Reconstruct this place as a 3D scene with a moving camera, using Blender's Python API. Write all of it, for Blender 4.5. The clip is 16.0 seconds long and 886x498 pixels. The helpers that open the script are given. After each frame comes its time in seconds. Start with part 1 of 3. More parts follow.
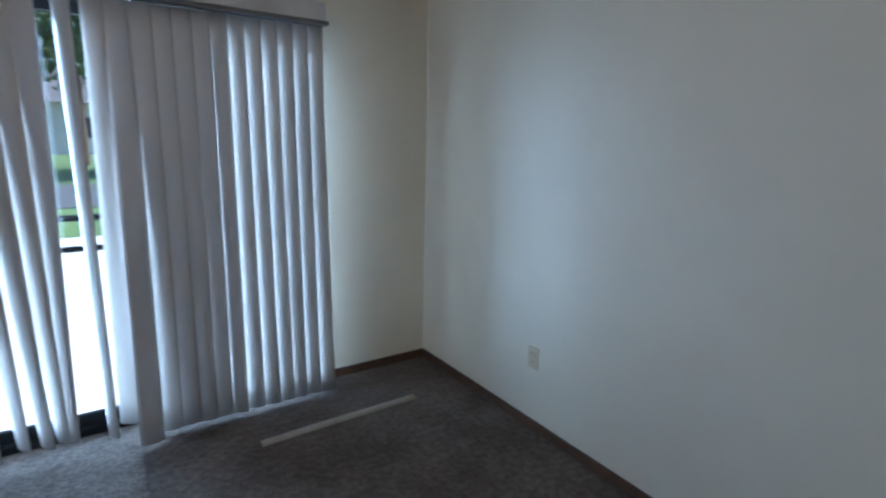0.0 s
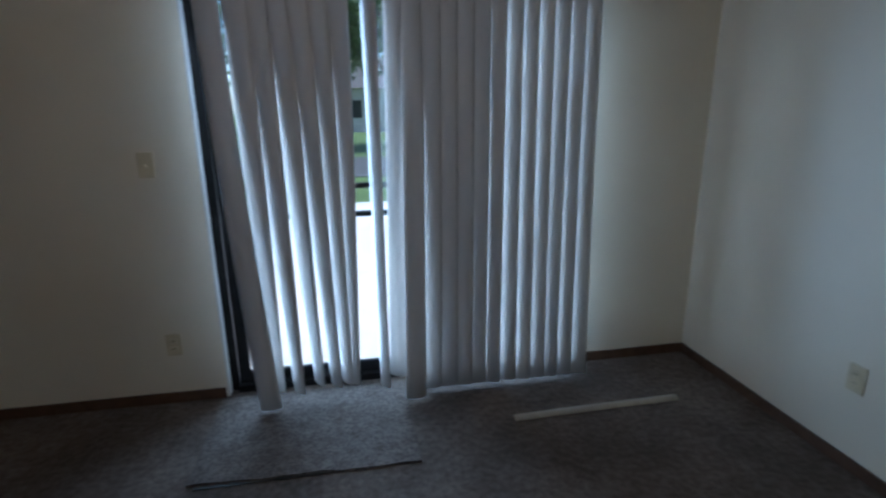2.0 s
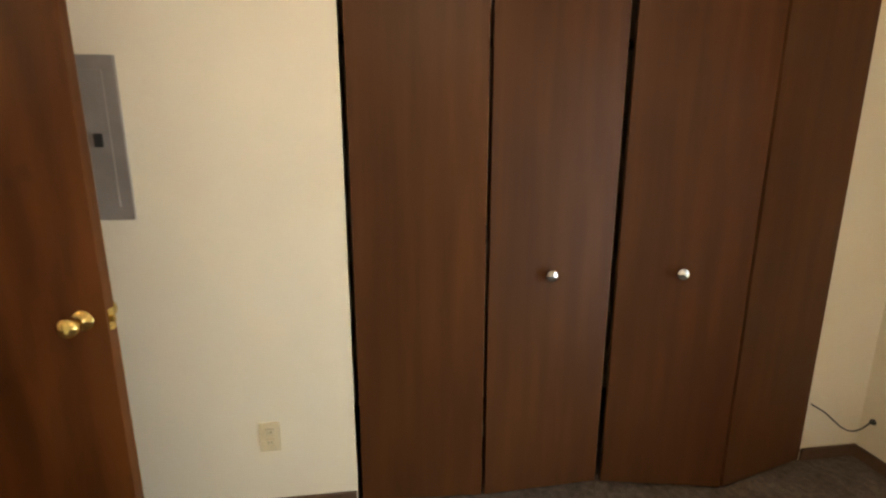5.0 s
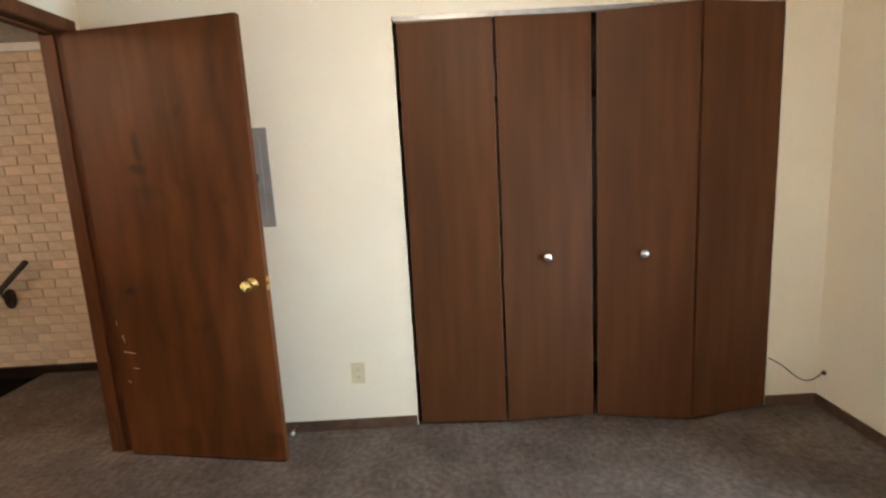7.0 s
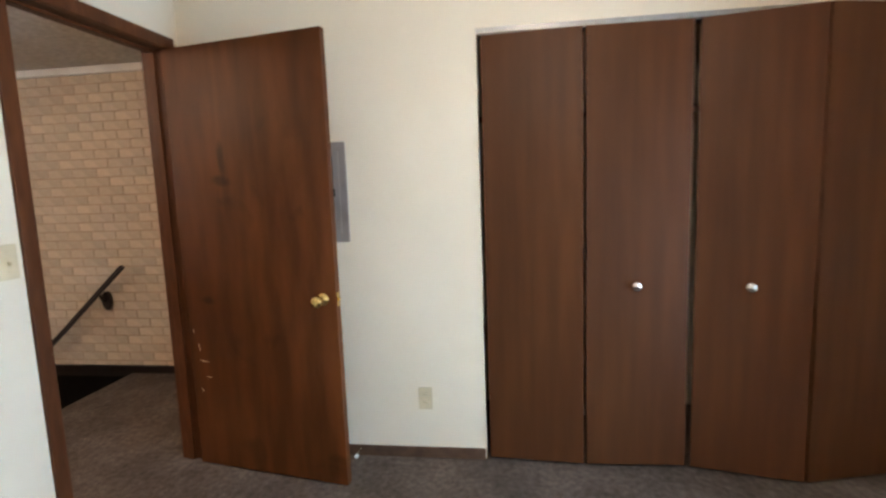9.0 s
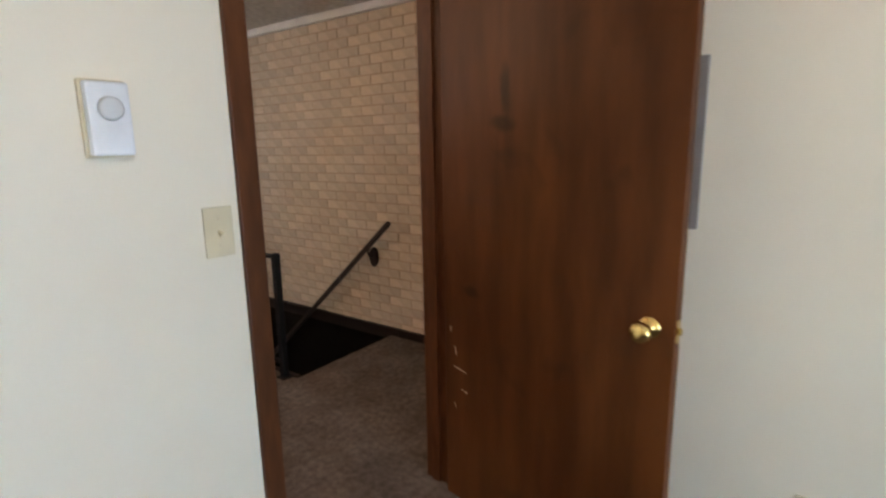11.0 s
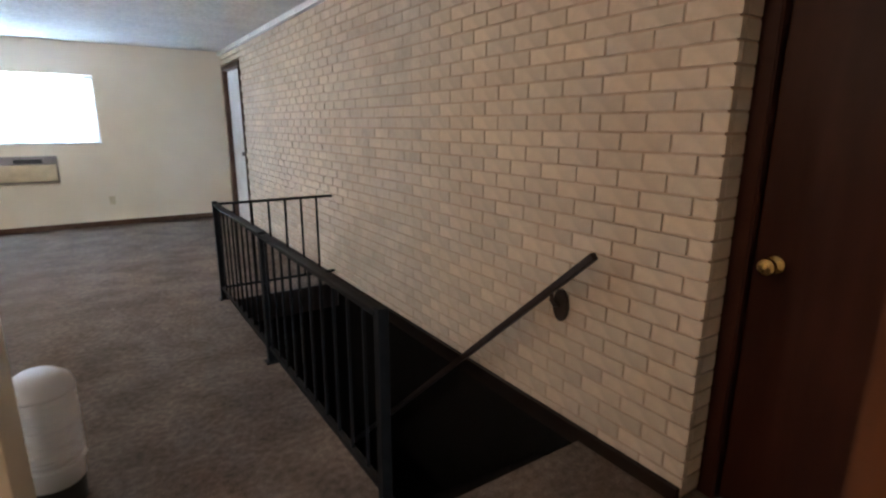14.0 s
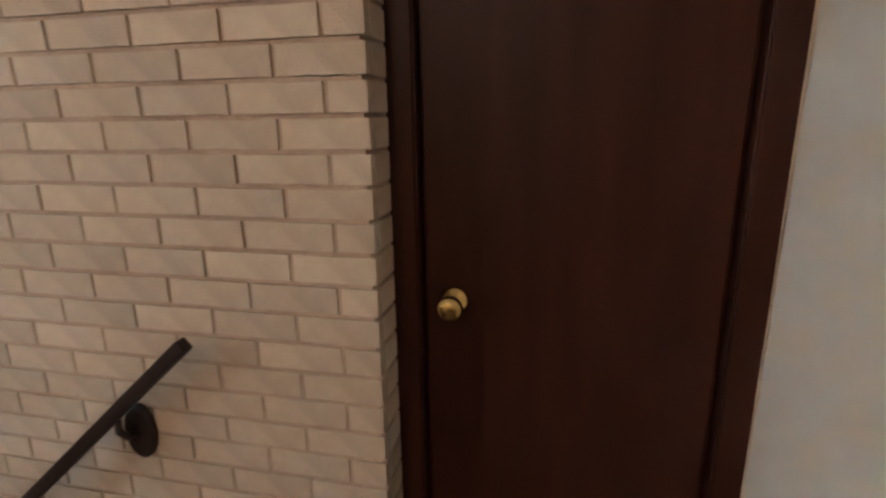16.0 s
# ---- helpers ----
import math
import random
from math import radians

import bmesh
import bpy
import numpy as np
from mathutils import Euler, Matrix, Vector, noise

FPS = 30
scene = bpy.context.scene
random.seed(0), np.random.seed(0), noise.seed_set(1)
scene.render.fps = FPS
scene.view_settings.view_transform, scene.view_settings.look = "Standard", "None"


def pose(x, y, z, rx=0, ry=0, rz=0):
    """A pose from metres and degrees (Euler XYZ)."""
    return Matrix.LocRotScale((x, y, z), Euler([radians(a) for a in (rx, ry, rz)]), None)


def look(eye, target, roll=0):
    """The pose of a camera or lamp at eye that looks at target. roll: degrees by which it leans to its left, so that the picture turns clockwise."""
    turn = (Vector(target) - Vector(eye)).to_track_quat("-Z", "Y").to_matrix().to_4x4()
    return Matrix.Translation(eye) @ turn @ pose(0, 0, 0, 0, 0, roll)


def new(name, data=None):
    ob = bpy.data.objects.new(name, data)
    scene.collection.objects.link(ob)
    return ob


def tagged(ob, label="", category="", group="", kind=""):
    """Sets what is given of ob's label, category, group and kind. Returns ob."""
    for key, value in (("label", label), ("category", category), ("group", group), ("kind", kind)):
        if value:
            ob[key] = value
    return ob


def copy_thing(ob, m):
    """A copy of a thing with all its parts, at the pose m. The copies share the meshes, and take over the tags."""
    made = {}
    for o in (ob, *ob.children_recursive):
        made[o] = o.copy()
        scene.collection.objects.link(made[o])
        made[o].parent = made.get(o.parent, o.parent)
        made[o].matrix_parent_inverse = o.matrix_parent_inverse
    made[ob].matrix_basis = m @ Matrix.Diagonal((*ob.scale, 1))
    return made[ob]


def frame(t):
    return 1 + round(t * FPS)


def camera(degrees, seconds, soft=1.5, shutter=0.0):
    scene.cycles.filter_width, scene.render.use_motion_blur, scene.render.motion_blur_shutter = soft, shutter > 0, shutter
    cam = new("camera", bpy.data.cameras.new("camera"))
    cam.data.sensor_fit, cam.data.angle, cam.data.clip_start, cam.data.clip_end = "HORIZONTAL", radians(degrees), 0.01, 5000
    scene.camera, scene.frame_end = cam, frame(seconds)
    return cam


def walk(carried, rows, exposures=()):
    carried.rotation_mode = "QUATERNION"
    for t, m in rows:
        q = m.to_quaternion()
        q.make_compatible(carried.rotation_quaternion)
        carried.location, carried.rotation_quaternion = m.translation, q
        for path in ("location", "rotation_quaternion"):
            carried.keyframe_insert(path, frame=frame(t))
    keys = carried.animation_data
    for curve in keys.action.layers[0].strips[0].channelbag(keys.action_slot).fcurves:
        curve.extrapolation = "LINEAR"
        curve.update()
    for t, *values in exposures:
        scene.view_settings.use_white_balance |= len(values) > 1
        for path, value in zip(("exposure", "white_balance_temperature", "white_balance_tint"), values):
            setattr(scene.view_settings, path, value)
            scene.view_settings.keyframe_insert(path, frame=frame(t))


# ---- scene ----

# light balance of the clip: the bright patio door darkens the picture, the inner rooms open it up
EXPOSURES = [(0, 1.25, 5000, 11), (1.0, 0.75, 5000, 11), (1.5, 0.55, 5050, 11), (2.0, 0.55, 5050, 11), (3.0, 0.65, 5200, 11), (3.5, 1.0, 5800, 12), (4.0, 1.9, 7000, 13), (4.5, 2.5, 7800, 13.5), (5.0, 2.7, 7900, 14), (7.5, 3.15, 6100, 13), (9.0, 3.0, 5950, 13), (10.0, 2.65, 5900, 13.5), (12.5, 2.65, 6100, 12), (13.5, 2.85, 5500, 10), (15.0, 2.8, 5400, 10), (16.0, 3.1, 5300, 10)]
cam = camera(81.3, 16.0, soft=2.3, shutter=0.4)
PATH = [
    (0, (0.544, 1.599, 1.455), (77.76, -1.40, -33.98)),
    (0.5, (0.532, 1.640, 1.434), (78.17, -0.81, -26.49)),
    (1, (0.516, 1.694, 1.445), (78.09, -1.76, -21.69)),
    (1.5, (0.457, 1.763, 1.450), (77.76, -0.73, -16.32)),
    (2, (0.382, 1.841, 1.419), (74.82, 0.60, -10.47)),
    (2.5, (0.391, 1.917, 1.362), (76.57, 0.82, 5.30)),
    (3, (0.389, 1.982, 1.320), (75.73, -0.46, 25.68)),
    (3.5, (0.272, 2.125, 1.323), (76.91, -0.52, 39.64)),
    (4, (0.197, 2.176, 1.359), (78.84, 0.06, 51.77)),
    (4.5, (0.167, 2.249, 1.376), (77.72, -2.64, 68.03)),
    (5, (0.260, 2.334, 1.393), (76.48, 0.01, 82.00)),
    (7.5, (1.226, 2.429, 1.390), (80.05, 2.68, 90.03)),
    (8, (1.242, 2.358, 1.373), (79.53, 1.62, 90.66)),
    (8.5, (1.217, 2.327, 1.383), (79.53, 2.00, 91.15)),
    (9, (0.986, 2.402, 1.377), (82.71, 2.06, 97.62)),
    (9.5, (0.767, 2.386, 1.364), (77.81, 0.48, 107.34)),
    (10, (0.576, 2.233, 1.347), (75.54, 0.68, 114.37)),
    (12.5, (-0.503, 1.432, 1.368), (81.79, 0.52, 145.04)),
    (13, (-0.745, 1.261, 1.363), (79.38, 1.24, 150.63)),
    (13.5, (-0.824, 0.998, 1.351), (79.52, -0.35, 146.46)),
    (14, (-0.921, 0.778, 1.333), (76.45, -0.24, 146.48)),
    (14.5, (-1.166, 0.533, 1.351), (82.25, 0.46, 138.80)),
    (15, (-1.294, 0.371, 1.327), (79.18, -0.62, 130.10)),
    (15.5, (-1.391, 0.255, 1.311), (77.44, 0.97, 106.12)),
    (16, (-1.603, 0.260, 1.306), (75.52, 0.84, 102.47)),
]
walk(cam, [(t, pose(*e, *r)) for t, e, r in PATH], EXPOSURES)

FAR = -7.364    # inner face of the living room's south wall
# ---- world and lights ----
world = bpy.data.worlds.new("sky")
scene.world = world
world.use_nodes = True
wn = world.node_tree
sky = wn.nodes.new("ShaderNodeTexSky")
sky.sky_type, sky.sun_disc = "NISHITA", False
sky.sun_elevation, sky.sun_rotation = radians(55), radians(97)
wn.nodes["Background"].inputs["Strength"].default_value = 0.15
wn.links.new(sky.outputs[0], wn.nodes["Background"].inputs["Color"])
sun = new("sun", bpy.data.lights.new("sun", "SUN"))
sun.data.energy, sun.data.angle, sun.data.color = 5.0, radians(0.6), (1.0, 0.95, 0.86)
sun.matrix_basis = look((0, 0, 0), (-math.sin(radians(97)) * math.cos(radians(55)), -math.cos(radians(97)) * math.cos(radians(55)), -math.sin(radians(55))))


def area_lamp(name, eye, target, sx, sy, watts, colour):
    lamp = new(name, bpy.data.lights.new(name, "AREA"))
    lamp.data.shape, lamp.data.size, lamp.data.size_y, lamp.data.energy, lamp.data.color = "RECTANGLE", sx, sy, watts, colour
    lamp.matrix_basis = look(eye, target)
    return lamp


# daylight of the living room window
area_lamp("window_daylight", (-0.1625, FAR - 0.09, 1.5275), (-0.1625, 0, 1.5275), 1.48, 0.74, 35, (0.72, 0.88, 1.0))
# daylight of the sunlit terrace in the patio door's opening
area_lamp("patio_daylight", (0.6375, 4.376 + 0.045, 0.98), (0.6375, 0, 0.98), 1.74, 1.84, 46, (0.60, 0.82, 1.0)).data.spread = radians(112)


def bulb_lamp(name, at, watts, colour, soft):
    lamp = new(name, bpy.data.lights.new(name, "POINT"))
    lamp.data.energy, lamp.data.color, lamp.data.shadow_soft_size = watts, colour, soft
    lamp.location = at


bulb_lamp("bedroom_bulb", (0.25, 2.58, 2.13), 3.9, (1.0, 0.83, 0.64), 0.06)
bulb_lamp("corridor_bulb", (0.1, -0.45, 2.14), 3.0, (1.0, 0.66, 0.42), 0.05)
bulb_lamp("dining_bulb", (0.1, -4.0, 2.14), 12.5, (1.0, 0.90, 0.77), 0.06)


# ---- materials ----
def material(name, colour, rough=0.6, metal=0.0, dark=None, scale=8.0, stretch=(1, 1, 1), bump=0.0, bump_scale=120.0,
             detail=4.0, per_object=0.0, per_island=0.0, spec=0.5, wear=0.25, knots=0.0, stain=0.0, eyes=()):
    m = bpy.data.materials.new(name)
    m.use_nodes = True
    nt = m.node_tree
    b = nt.nodes["Principled BSDF"]
    b.inputs["Roughness"].default_value, b.inputs["Metallic"].default_value = rough, metal
    b.inputs["Specular IOR Level"].default_value = spec
    geo = nt.nodes.new("ShaderNodeTexCoord")
    mp = nt.nodes.new("ShaderNodeMapping")
    mp.inputs["Scale"].default_value = stretch
    nt.links.new(geo.outputs["Object"], mp.inputs["Vector"])
    n1 = nt.nodes.new("ShaderNodeTexNoise")
    n1.inputs["Scale"].default_value, n1.inputs["Detail"].default_value = scale, detail
    n2 = nt.nodes.new("ShaderNodeTexNoise")
    n2.inputs["Scale"].default_value, n2.inputs["Detail"].default_value = scale * 0.17, 3.0
    nt.links.new(mp.outputs[0], n1.inputs["Vector"])
    nt.links.new(mp.outputs[0], n2.inputs["Vector"])
    dark = dark or tuple(c * 0.82 for c in colour)
    ramp = nt.nodes.new("ShaderNodeMapRange")
    ramp.inputs["From Min"].default_value, ramp.inputs["From Max"].default_value = 0.35, 0.68
    nt.links.new(n1.outputs["Fac"], ramp.inputs["Value"])
    mix = nt.nodes.new("ShaderNodeMix")
    mix.data_type = "RGBA"
    mix.inputs["A"].default_value, mix.inputs["B"].default_value = (*dark, 1), (*colour, 1)
    nt.links.new(ramp.outputs[0], mix.inputs["Factor"])
    value = nt.nodes.new("ShaderNodeMapRange")
    value.inputs["From Min"].default_value, value.inputs["From Max"].default_value = 0.3, 0.7
    value.inputs["To Min"].default_value, value.inputs["To Max"].default_value = 1 - wear * 0.6, 1 + wear * 0.4
    nt.links.new(n2.outputs["Fac"], value.inputs["Value"])
    hsv = nt.nodes.new("ShaderNodeHueSaturation")
    nt.links.new(mix.outputs["Result"], hsv.inputs["Color"])
    last = value.outputs[0]
    for amount, node, socket in ((per_object, "ShaderNodeObjectInfo", "Random"), (per_island, "ShaderNodeNewGeometry", "Random Per Island")):
        if amount:
            info = nt.nodes.new(node)
            r = nt.nodes.new("ShaderNodeMapRange")
            r.inputs["To Min"].default_value, r.inputs["To Max"].default_value = 1 - amount, 1 + amount
            nt.links.new(info.outputs[socket], r.inputs["Value"])
            mul = nt.nodes.new("ShaderNodeMath")
            mul.operation = "MULTIPLY"
            nt.links.new(last, mul.inputs[0])
            nt.links.new(r.outputs[0], mul.inputs[1])
            last = mul.outputs[0]
    nt.links.new(last, hsv.inputs["Value"])
    nt.links.new(hsv.outputs["Color"], b.inputs["Base Color"])
    if knots:
        n4 = nt.nodes.new("ShaderNodeTexNoise")
        n4.inputs["Scale"].default_value, n4.inputs["Detail"].default_value, n4.inputs["Distortion"].default_value = 4.2, 2.0, 0.9
        nt.links.new(geo.outputs["Object"], n4.inputs["Vector"])
        kr = nt.nodes.new("ShaderNodeMapRange")
        kr.inputs["From Min"].default_value, kr.inputs["From Max"].default_value = 0.60, 0.74
        kr.inputs["To Min"].default_value, kr.inputs["To Max"].default_value = 1.0, 1 - knots
        nt.links.new(n4.outputs["Fac"], kr.inputs["Value"])
        mk = nt.nodes.new("ShaderNodeMath")
        mk.operation = "MULTIPLY"
        nt.links.new(last, mk.inputs[0])
        nt.links.new(kr.outputs[0], mk.inputs[1])
        nt.links.new(mk.outputs[0], hsv.inputs["Value"])
    for ex, ez, rx, rz in eyes:
        # a dark knot with drawn-out grain round it
        warp = nt.nodes.new("ShaderNodeVectorMath")
        warp.operation = "MULTIPLY_ADD"
        warp.inputs[1].default_value, warp.inputs[2].default_value = (0.05, 0.0, 0.05), (-ex - 0.025, 0.0, -ez - 0.025)
        nk = nt.nodes.new("ShaderNodeTexNoise")
        nk.inputs["Scale"].default_value = 9.0
        nt.links.new(geo.outputs["Object"], nk.inputs["Vector"])
        nt.links.new(nk.outputs["Color"], warp.inputs[0])
        put = nt.nodes.new("ShaderNodeVectorMath")
        put.operation = "ADD"
        nt.links.new(geo.outputs["Object"], put.inputs[0])
        nt.links.new(warp.outputs[0], put.inputs[1])
        size = nt.nodes.new("ShaderNodeVectorMath")
        size.operation = "MULTIPLY"
        size.inputs[1].default_value = (1 / rx, 0.0, 1 / rz)
        nt.links.new(put.outputs[0], size.inputs[0])
        far = nt.nodes.new("ShaderNodeVectorMath")
        far.operation = "LENGTH"
        nt.links.new(size.outputs[0], far.inputs[0])
        er = nt.nodes.new("ShaderNodeMapRange")
        er.interpolation_type = "SMOOTHSTEP"
        er.inputs["From Min"].default_value, er.inputs["From Max"].default_value = 0.25, 1.0
        er.inputs["To Min"].default_value, er.inputs["To Max"].default_value = 0.42, 1.0
        nt.links.new(far.outputs["Value"], er.inputs["Value"])
        knot = nt.nodes.new("ShaderNodeMath")
        knot.operation = "MULTIPLY"
        nt.links.new(hsv.inputs["Value"].links[0].from_socket, knot.inputs[0])
        nt.links.new(er.outputs[0], knot.inputs[1])
        nt.links.new(knot.outputs[0], hsv.inputs["Value"])
    if stain:
        n5 = nt.nodes.new("ShaderNodeTexNoise")
        n5.inputs["Scale"].default_value, n5.inputs["Detail"].default_value, n5.inputs["Roughness"].default_value = 3.2, 6.0, 0.62
        nt.links.new(geo.outputs["Object"], n5.inputs["Vector"])
        sr = nt.nodes.new("ShaderNodeMapRange")
        sr.inputs["From Min"].default_value, sr.inputs["From Max"].default_value = 0.38, 0.62
        sr.inputs["To Min"].default_value, sr.inputs["To Max"].default_value = 1 - stain, 1 + stain * 0.5
        nt.links.new(n5.outputs["Fac"], sr.inputs["Value"])
        ms = nt.nodes.new("ShaderNodeMath")
        ms.operation = "MULTIPLY"
        nt.links.new(last, ms.inputs[0])
        nt.links.new(sr.outputs[0], ms.inputs[1])
        nt.links.new(ms.outputs[0], hsv.inputs["Value"])
    if bump:
        n3 = nt.nodes.new("ShaderNodeTexNoise")
        n3.inputs["Scale"].default_value, n3.inputs["Detail"].default_value = bump_scale, 5.0
        nt.links.new(mp.outputs[0], n3.inputs["Vector"])
        bp = nt.nodes.new("ShaderNodeBump")
        bp.inputs["Strength"].default_value, bp.inputs["Distance"].default_value = bump, 0.004
        nt.links.new(n3.outputs["Fac"], bp.inputs["Height"])
        nt.links.new(bp.outputs[0], b.inputs["Normal"])
    return m


PAINT = material("wall_paint", (0.78, 0.70, 0.555), 0.5, dark=(0.75, 0.67, 0.528), scale=3, bump=0.12, bump_scale=160, wear=0.06)
CEIL = material("ceiling_texture", (0.70, 0.68, 0.64), 0.9, dark=(0.52, 0.50, 0.47), scale=26, bump=0.9, bump_scale=60, wear=0.12)
CARPET = material("carpet", (0.200, 0.160, 0.132), 1.0, dark=(0.105, 0.081, 0.066), scale=190, bump=1.0, bump_scale=300, wear=0.55, spec=0.1, detail=6, stain=0.28)
PATCH = material("carpet_patch", (0.20, 0.165, 0.14), 1.0, dark=(0.10, 0.08, 0.068), scale=70, bump=1.0, bump_scale=210, wear=0.4, spec=0.1, detail=6)
WOOD = material("dark_stained_wood", (0.100, 0.0365, 0.0120), 0.45, spec=0.17, dark=(0.076, 0.0268, 0.0098), scale=3.5, stretch=(5, 5, 0.35), bump=0.12, bump_scale=60, wear=0.4, per_object=0.06)
DOORWOOD = material("door_veneer", (0.104, 0.0345, 0.0092), 0.42, knots=0.3, eyes=((0.27, 1.42, 0.07, 0.035), (0.28, 1.52, 0.03, 0.11), (0.13, 0.86, 0.05, 0.03)), spec=0.14, dark=(0.058, 0.0175, 0.0045), scale=3.2, stretch=(3.2, 3.2, 0.55), bump=0.12, bump_scale=50, wear=0.55)
HALLWOOD = material("dark_red_stain", (0.050, 0.0155, 0.009), 0.45, dark=(0.034, 0.0105, 0.006), scale=4, stretch=(3.2, 3.2, 0.55), bump=0.1, bump_scale=50, wear=0.3, spec=0.15)
HANDIRON = material("brown_iron", (0.034, 0.021, 0.017), 0.5, scale=30, bump=0.2, spec=0.25)
TRIM = material("trim_wood", (0.105, 0.036, 0.012), 0.45, spec=0.18, dark=(0.075, 0.025, 0.009), scale=14, stretch=(3, 3, 0.6), bump=0.15, bump_scale=70, wear=0.4)
BASEWOOD = material("baseboard_wood", (0.120, 0.068, 0.042), 0.5, spec=0.25, dark=(0.08, 0.044, 0.027), scale=14, bump=0.15, wear=0.35)
BRICK = material("buff_brick", (0.60, 0.485, 0.36), 0.85, dark=(0.53, 0.425, 0.31), scale=22, bump=0.5, bump_scale=150, wear=0.25, per_object=0.10)
BRICKS = material("buff_brick_far", (0.60, 0.485, 0.36), 0.85, dark=(0.53, 0.425, 0.31), scale=22, bump=0.5, bump_scale=150, wear=0.25, per_island=0.10)
MORTAR = material("mortar", (0.50, 0.37, 0.26), 0.95, dark=(0.43, 0.31, 0.215), scale=40, bump=0.6, bump_scale=200)
REDBRICK = material("red_brick", (0.34, 0.17, 0.12), 0.9, dark=(0.24, 0.10, 0.07), scale=30, bump=0.4, per_island=0.2)
IRON = material("dark_iron", (0.008, 0.007, 0.0065), 0.55, metal=0.0, spec=0.15, dark=(0.005, 0.0045, 0.004), scale=30, bump=0.2)
BRONZE = material("bronze_aluminium", (0.020, 0.019, 0.019), 0.4, metal=0.6, scale=20)
CHROME = material("chrome", (0.80, 0.79, 0.77), 0.16, metal=1.0, scale=20, wear=0.1)
BRASS = material("brass", (0.83, 0.60, 0.22), 0.2, metal=1.0, scale=20, wear=0.15)
ALMOND = material("almond_plastic", (0.67, 0.57, 0.37), 0.4, scale=10, wear=0.06)
WHITEP = material("white_plastic", (0.80, 0.80, 0.80), 0.35, scale=10, wear=0.05)
SLOT = material("dark_slot", (0.03, 0.028, 0.025), 0.6)
GREYP = material("grey_paint_metal", (0.25, 0.218, 0.196), 0.5, metal=0.0, scale=12, wear=0.12)
HEADRAIL = material("valance_vinyl", (0.66, 0.64, 0.62), 0.5, scale=6, wear=0.06)
RAILMETAL = material("headrail_metal", (0.22, 0.21, 0.21), 0.45, metal=0.5, scale=10)
CONCRETE = material("concrete", (0.68, 0.66, 0.63), 0.9, dark=(0.57, 0.555, 0.53), scale=5, bump=0.3, wear=0.2)
GRASS = material("grass", (0.10, 0.15, 0.04), 0.95, dark=(0.06, 0.10, 0.026), scale=9, bump=0.8, wear=0.4)
ASPHALT = material("asphalt", (0.07, 0.07, 0.072), 0.9, scale=30, bump=0.3)
BARK = material("bark", (0.13, 0.09, 0.065), 0.95, scale=10, bump=0.7)
LEAF = material("leaves", (0.105, 0.15, 0.04), 0.7, dark=(0.06, 0.10, 0.026), scale=3, per_island=0.35)
SIDING = material("siding", (0.55, 0.52, 0.48), 0.8, scale=6)
ROOF = material("shingles", (0.10, 0.09, 0.085), 0.9, scale=30, bump=0.5)
WHITEDOOR = material("white_door_paint", (0.74, 0.72, 0.69), 0.45, scale=5, wear=0.06)
CABLE = material("black_cable", (0.016, 0.015, 0.015), 0.5)
# dark carpet taken to near black, so the colour carries the stair well's shade
WELL_SHADE = material("stairwell_carpet_and_shade", (0.011, 0.009, 0.008), 1.0, spec=0.03, dark=(0.007, 0.006, 0.005), scale=70, bump=0.9, bump_scale=220)
DARKBASE = material("stained_skirt", (0.022, 0.013, 0.010), 0.55, spec=0.2, scale=14, bump=0.1)


def translucent(name, colour, share, passing=None):
    m = bpy.data.materials.new(name)
    m.use_nodes = True
    nt = m.node_tree
    out = nt.nodes["Material Output"]
    b = nt.nodes["Principled BSDF"]
    b.inputs["Base Color"].default_value, b.inputs["Roughness"].default_value = (*colour, 1), 0.45
    tr = nt.nodes.new("ShaderNodeBsdfTranslucent")
    tr.inputs["Color"].default_value = (*(passing or colour), 1)
    mx = nt.nodes.new("ShaderNodeMixShader")
    mx.inputs[0].default_value = share
    n = nt.nodes.new("ShaderNodeTexNoise")
    n.inputs["Scale"].default_value = 260.0
    bp = nt.nodes.new("ShaderNodeBump")
    bp.inputs["Strength"].default_value, bp.inputs["Distance"].default_value = 0.15, 0.002
    nt.links.new(n.outputs["Fac"], bp.inputs["Height"])
    nt.links.new(bp.outputs[0], b.inputs["Normal"])
    nt.links.new(b.outputs[0], mx.inputs[1])
    nt.links.new(tr.outputs[0], mx.inputs[2])
    nt.links.new(mx.outputs[0], out.inputs["Surface"])
    return m


VANE = translucent("vane_vinyl", (0.60, 0.555, 0.51), 0.075, (0.54, 0.59, 0.64))
OLDVANE = material("yellowed_vinyl", (0.42, 0.36, 0.29), 0.5, scale=12, wear=0.3)
SHADE = translucent("window_shade", (0.85, 0.87, 0.9), 0.6)
BAG = translucent("milky_plastic", (0.80, 0.81, 0.86), 0.2)


def glass(name):
    m = bpy.data.materials.new(name)
    m.use_nodes = True
    nt = m.node_tree
    mx = nt.nodes.new("ShaderNodeMixShader")
    tp = nt.nodes.new("ShaderNodeBsdfTransparent")
    gl = nt.nodes.new("ShaderNodeBsdfGlossy")
    gl.inputs["Roughness"].default_value = 0.02
    tp.inputs["Color"].default_value = (0.93, 0.96, 0.96, 1)
    fr = nt.nodes.new("ShaderNodeFresnel")
    fr.inputs["IOR"].default_value = 1.45
    nt.links.new(fr.outputs[0], mx.inputs[0])
    nt.links.new(tp.outputs[0], mx.inputs[1])
    nt.links.new(gl.outputs[0], mx.inputs[2])
    nt.links.new(mx.outputs[0], nt.nodes["Material Output"].inputs["Surface"])
    return m


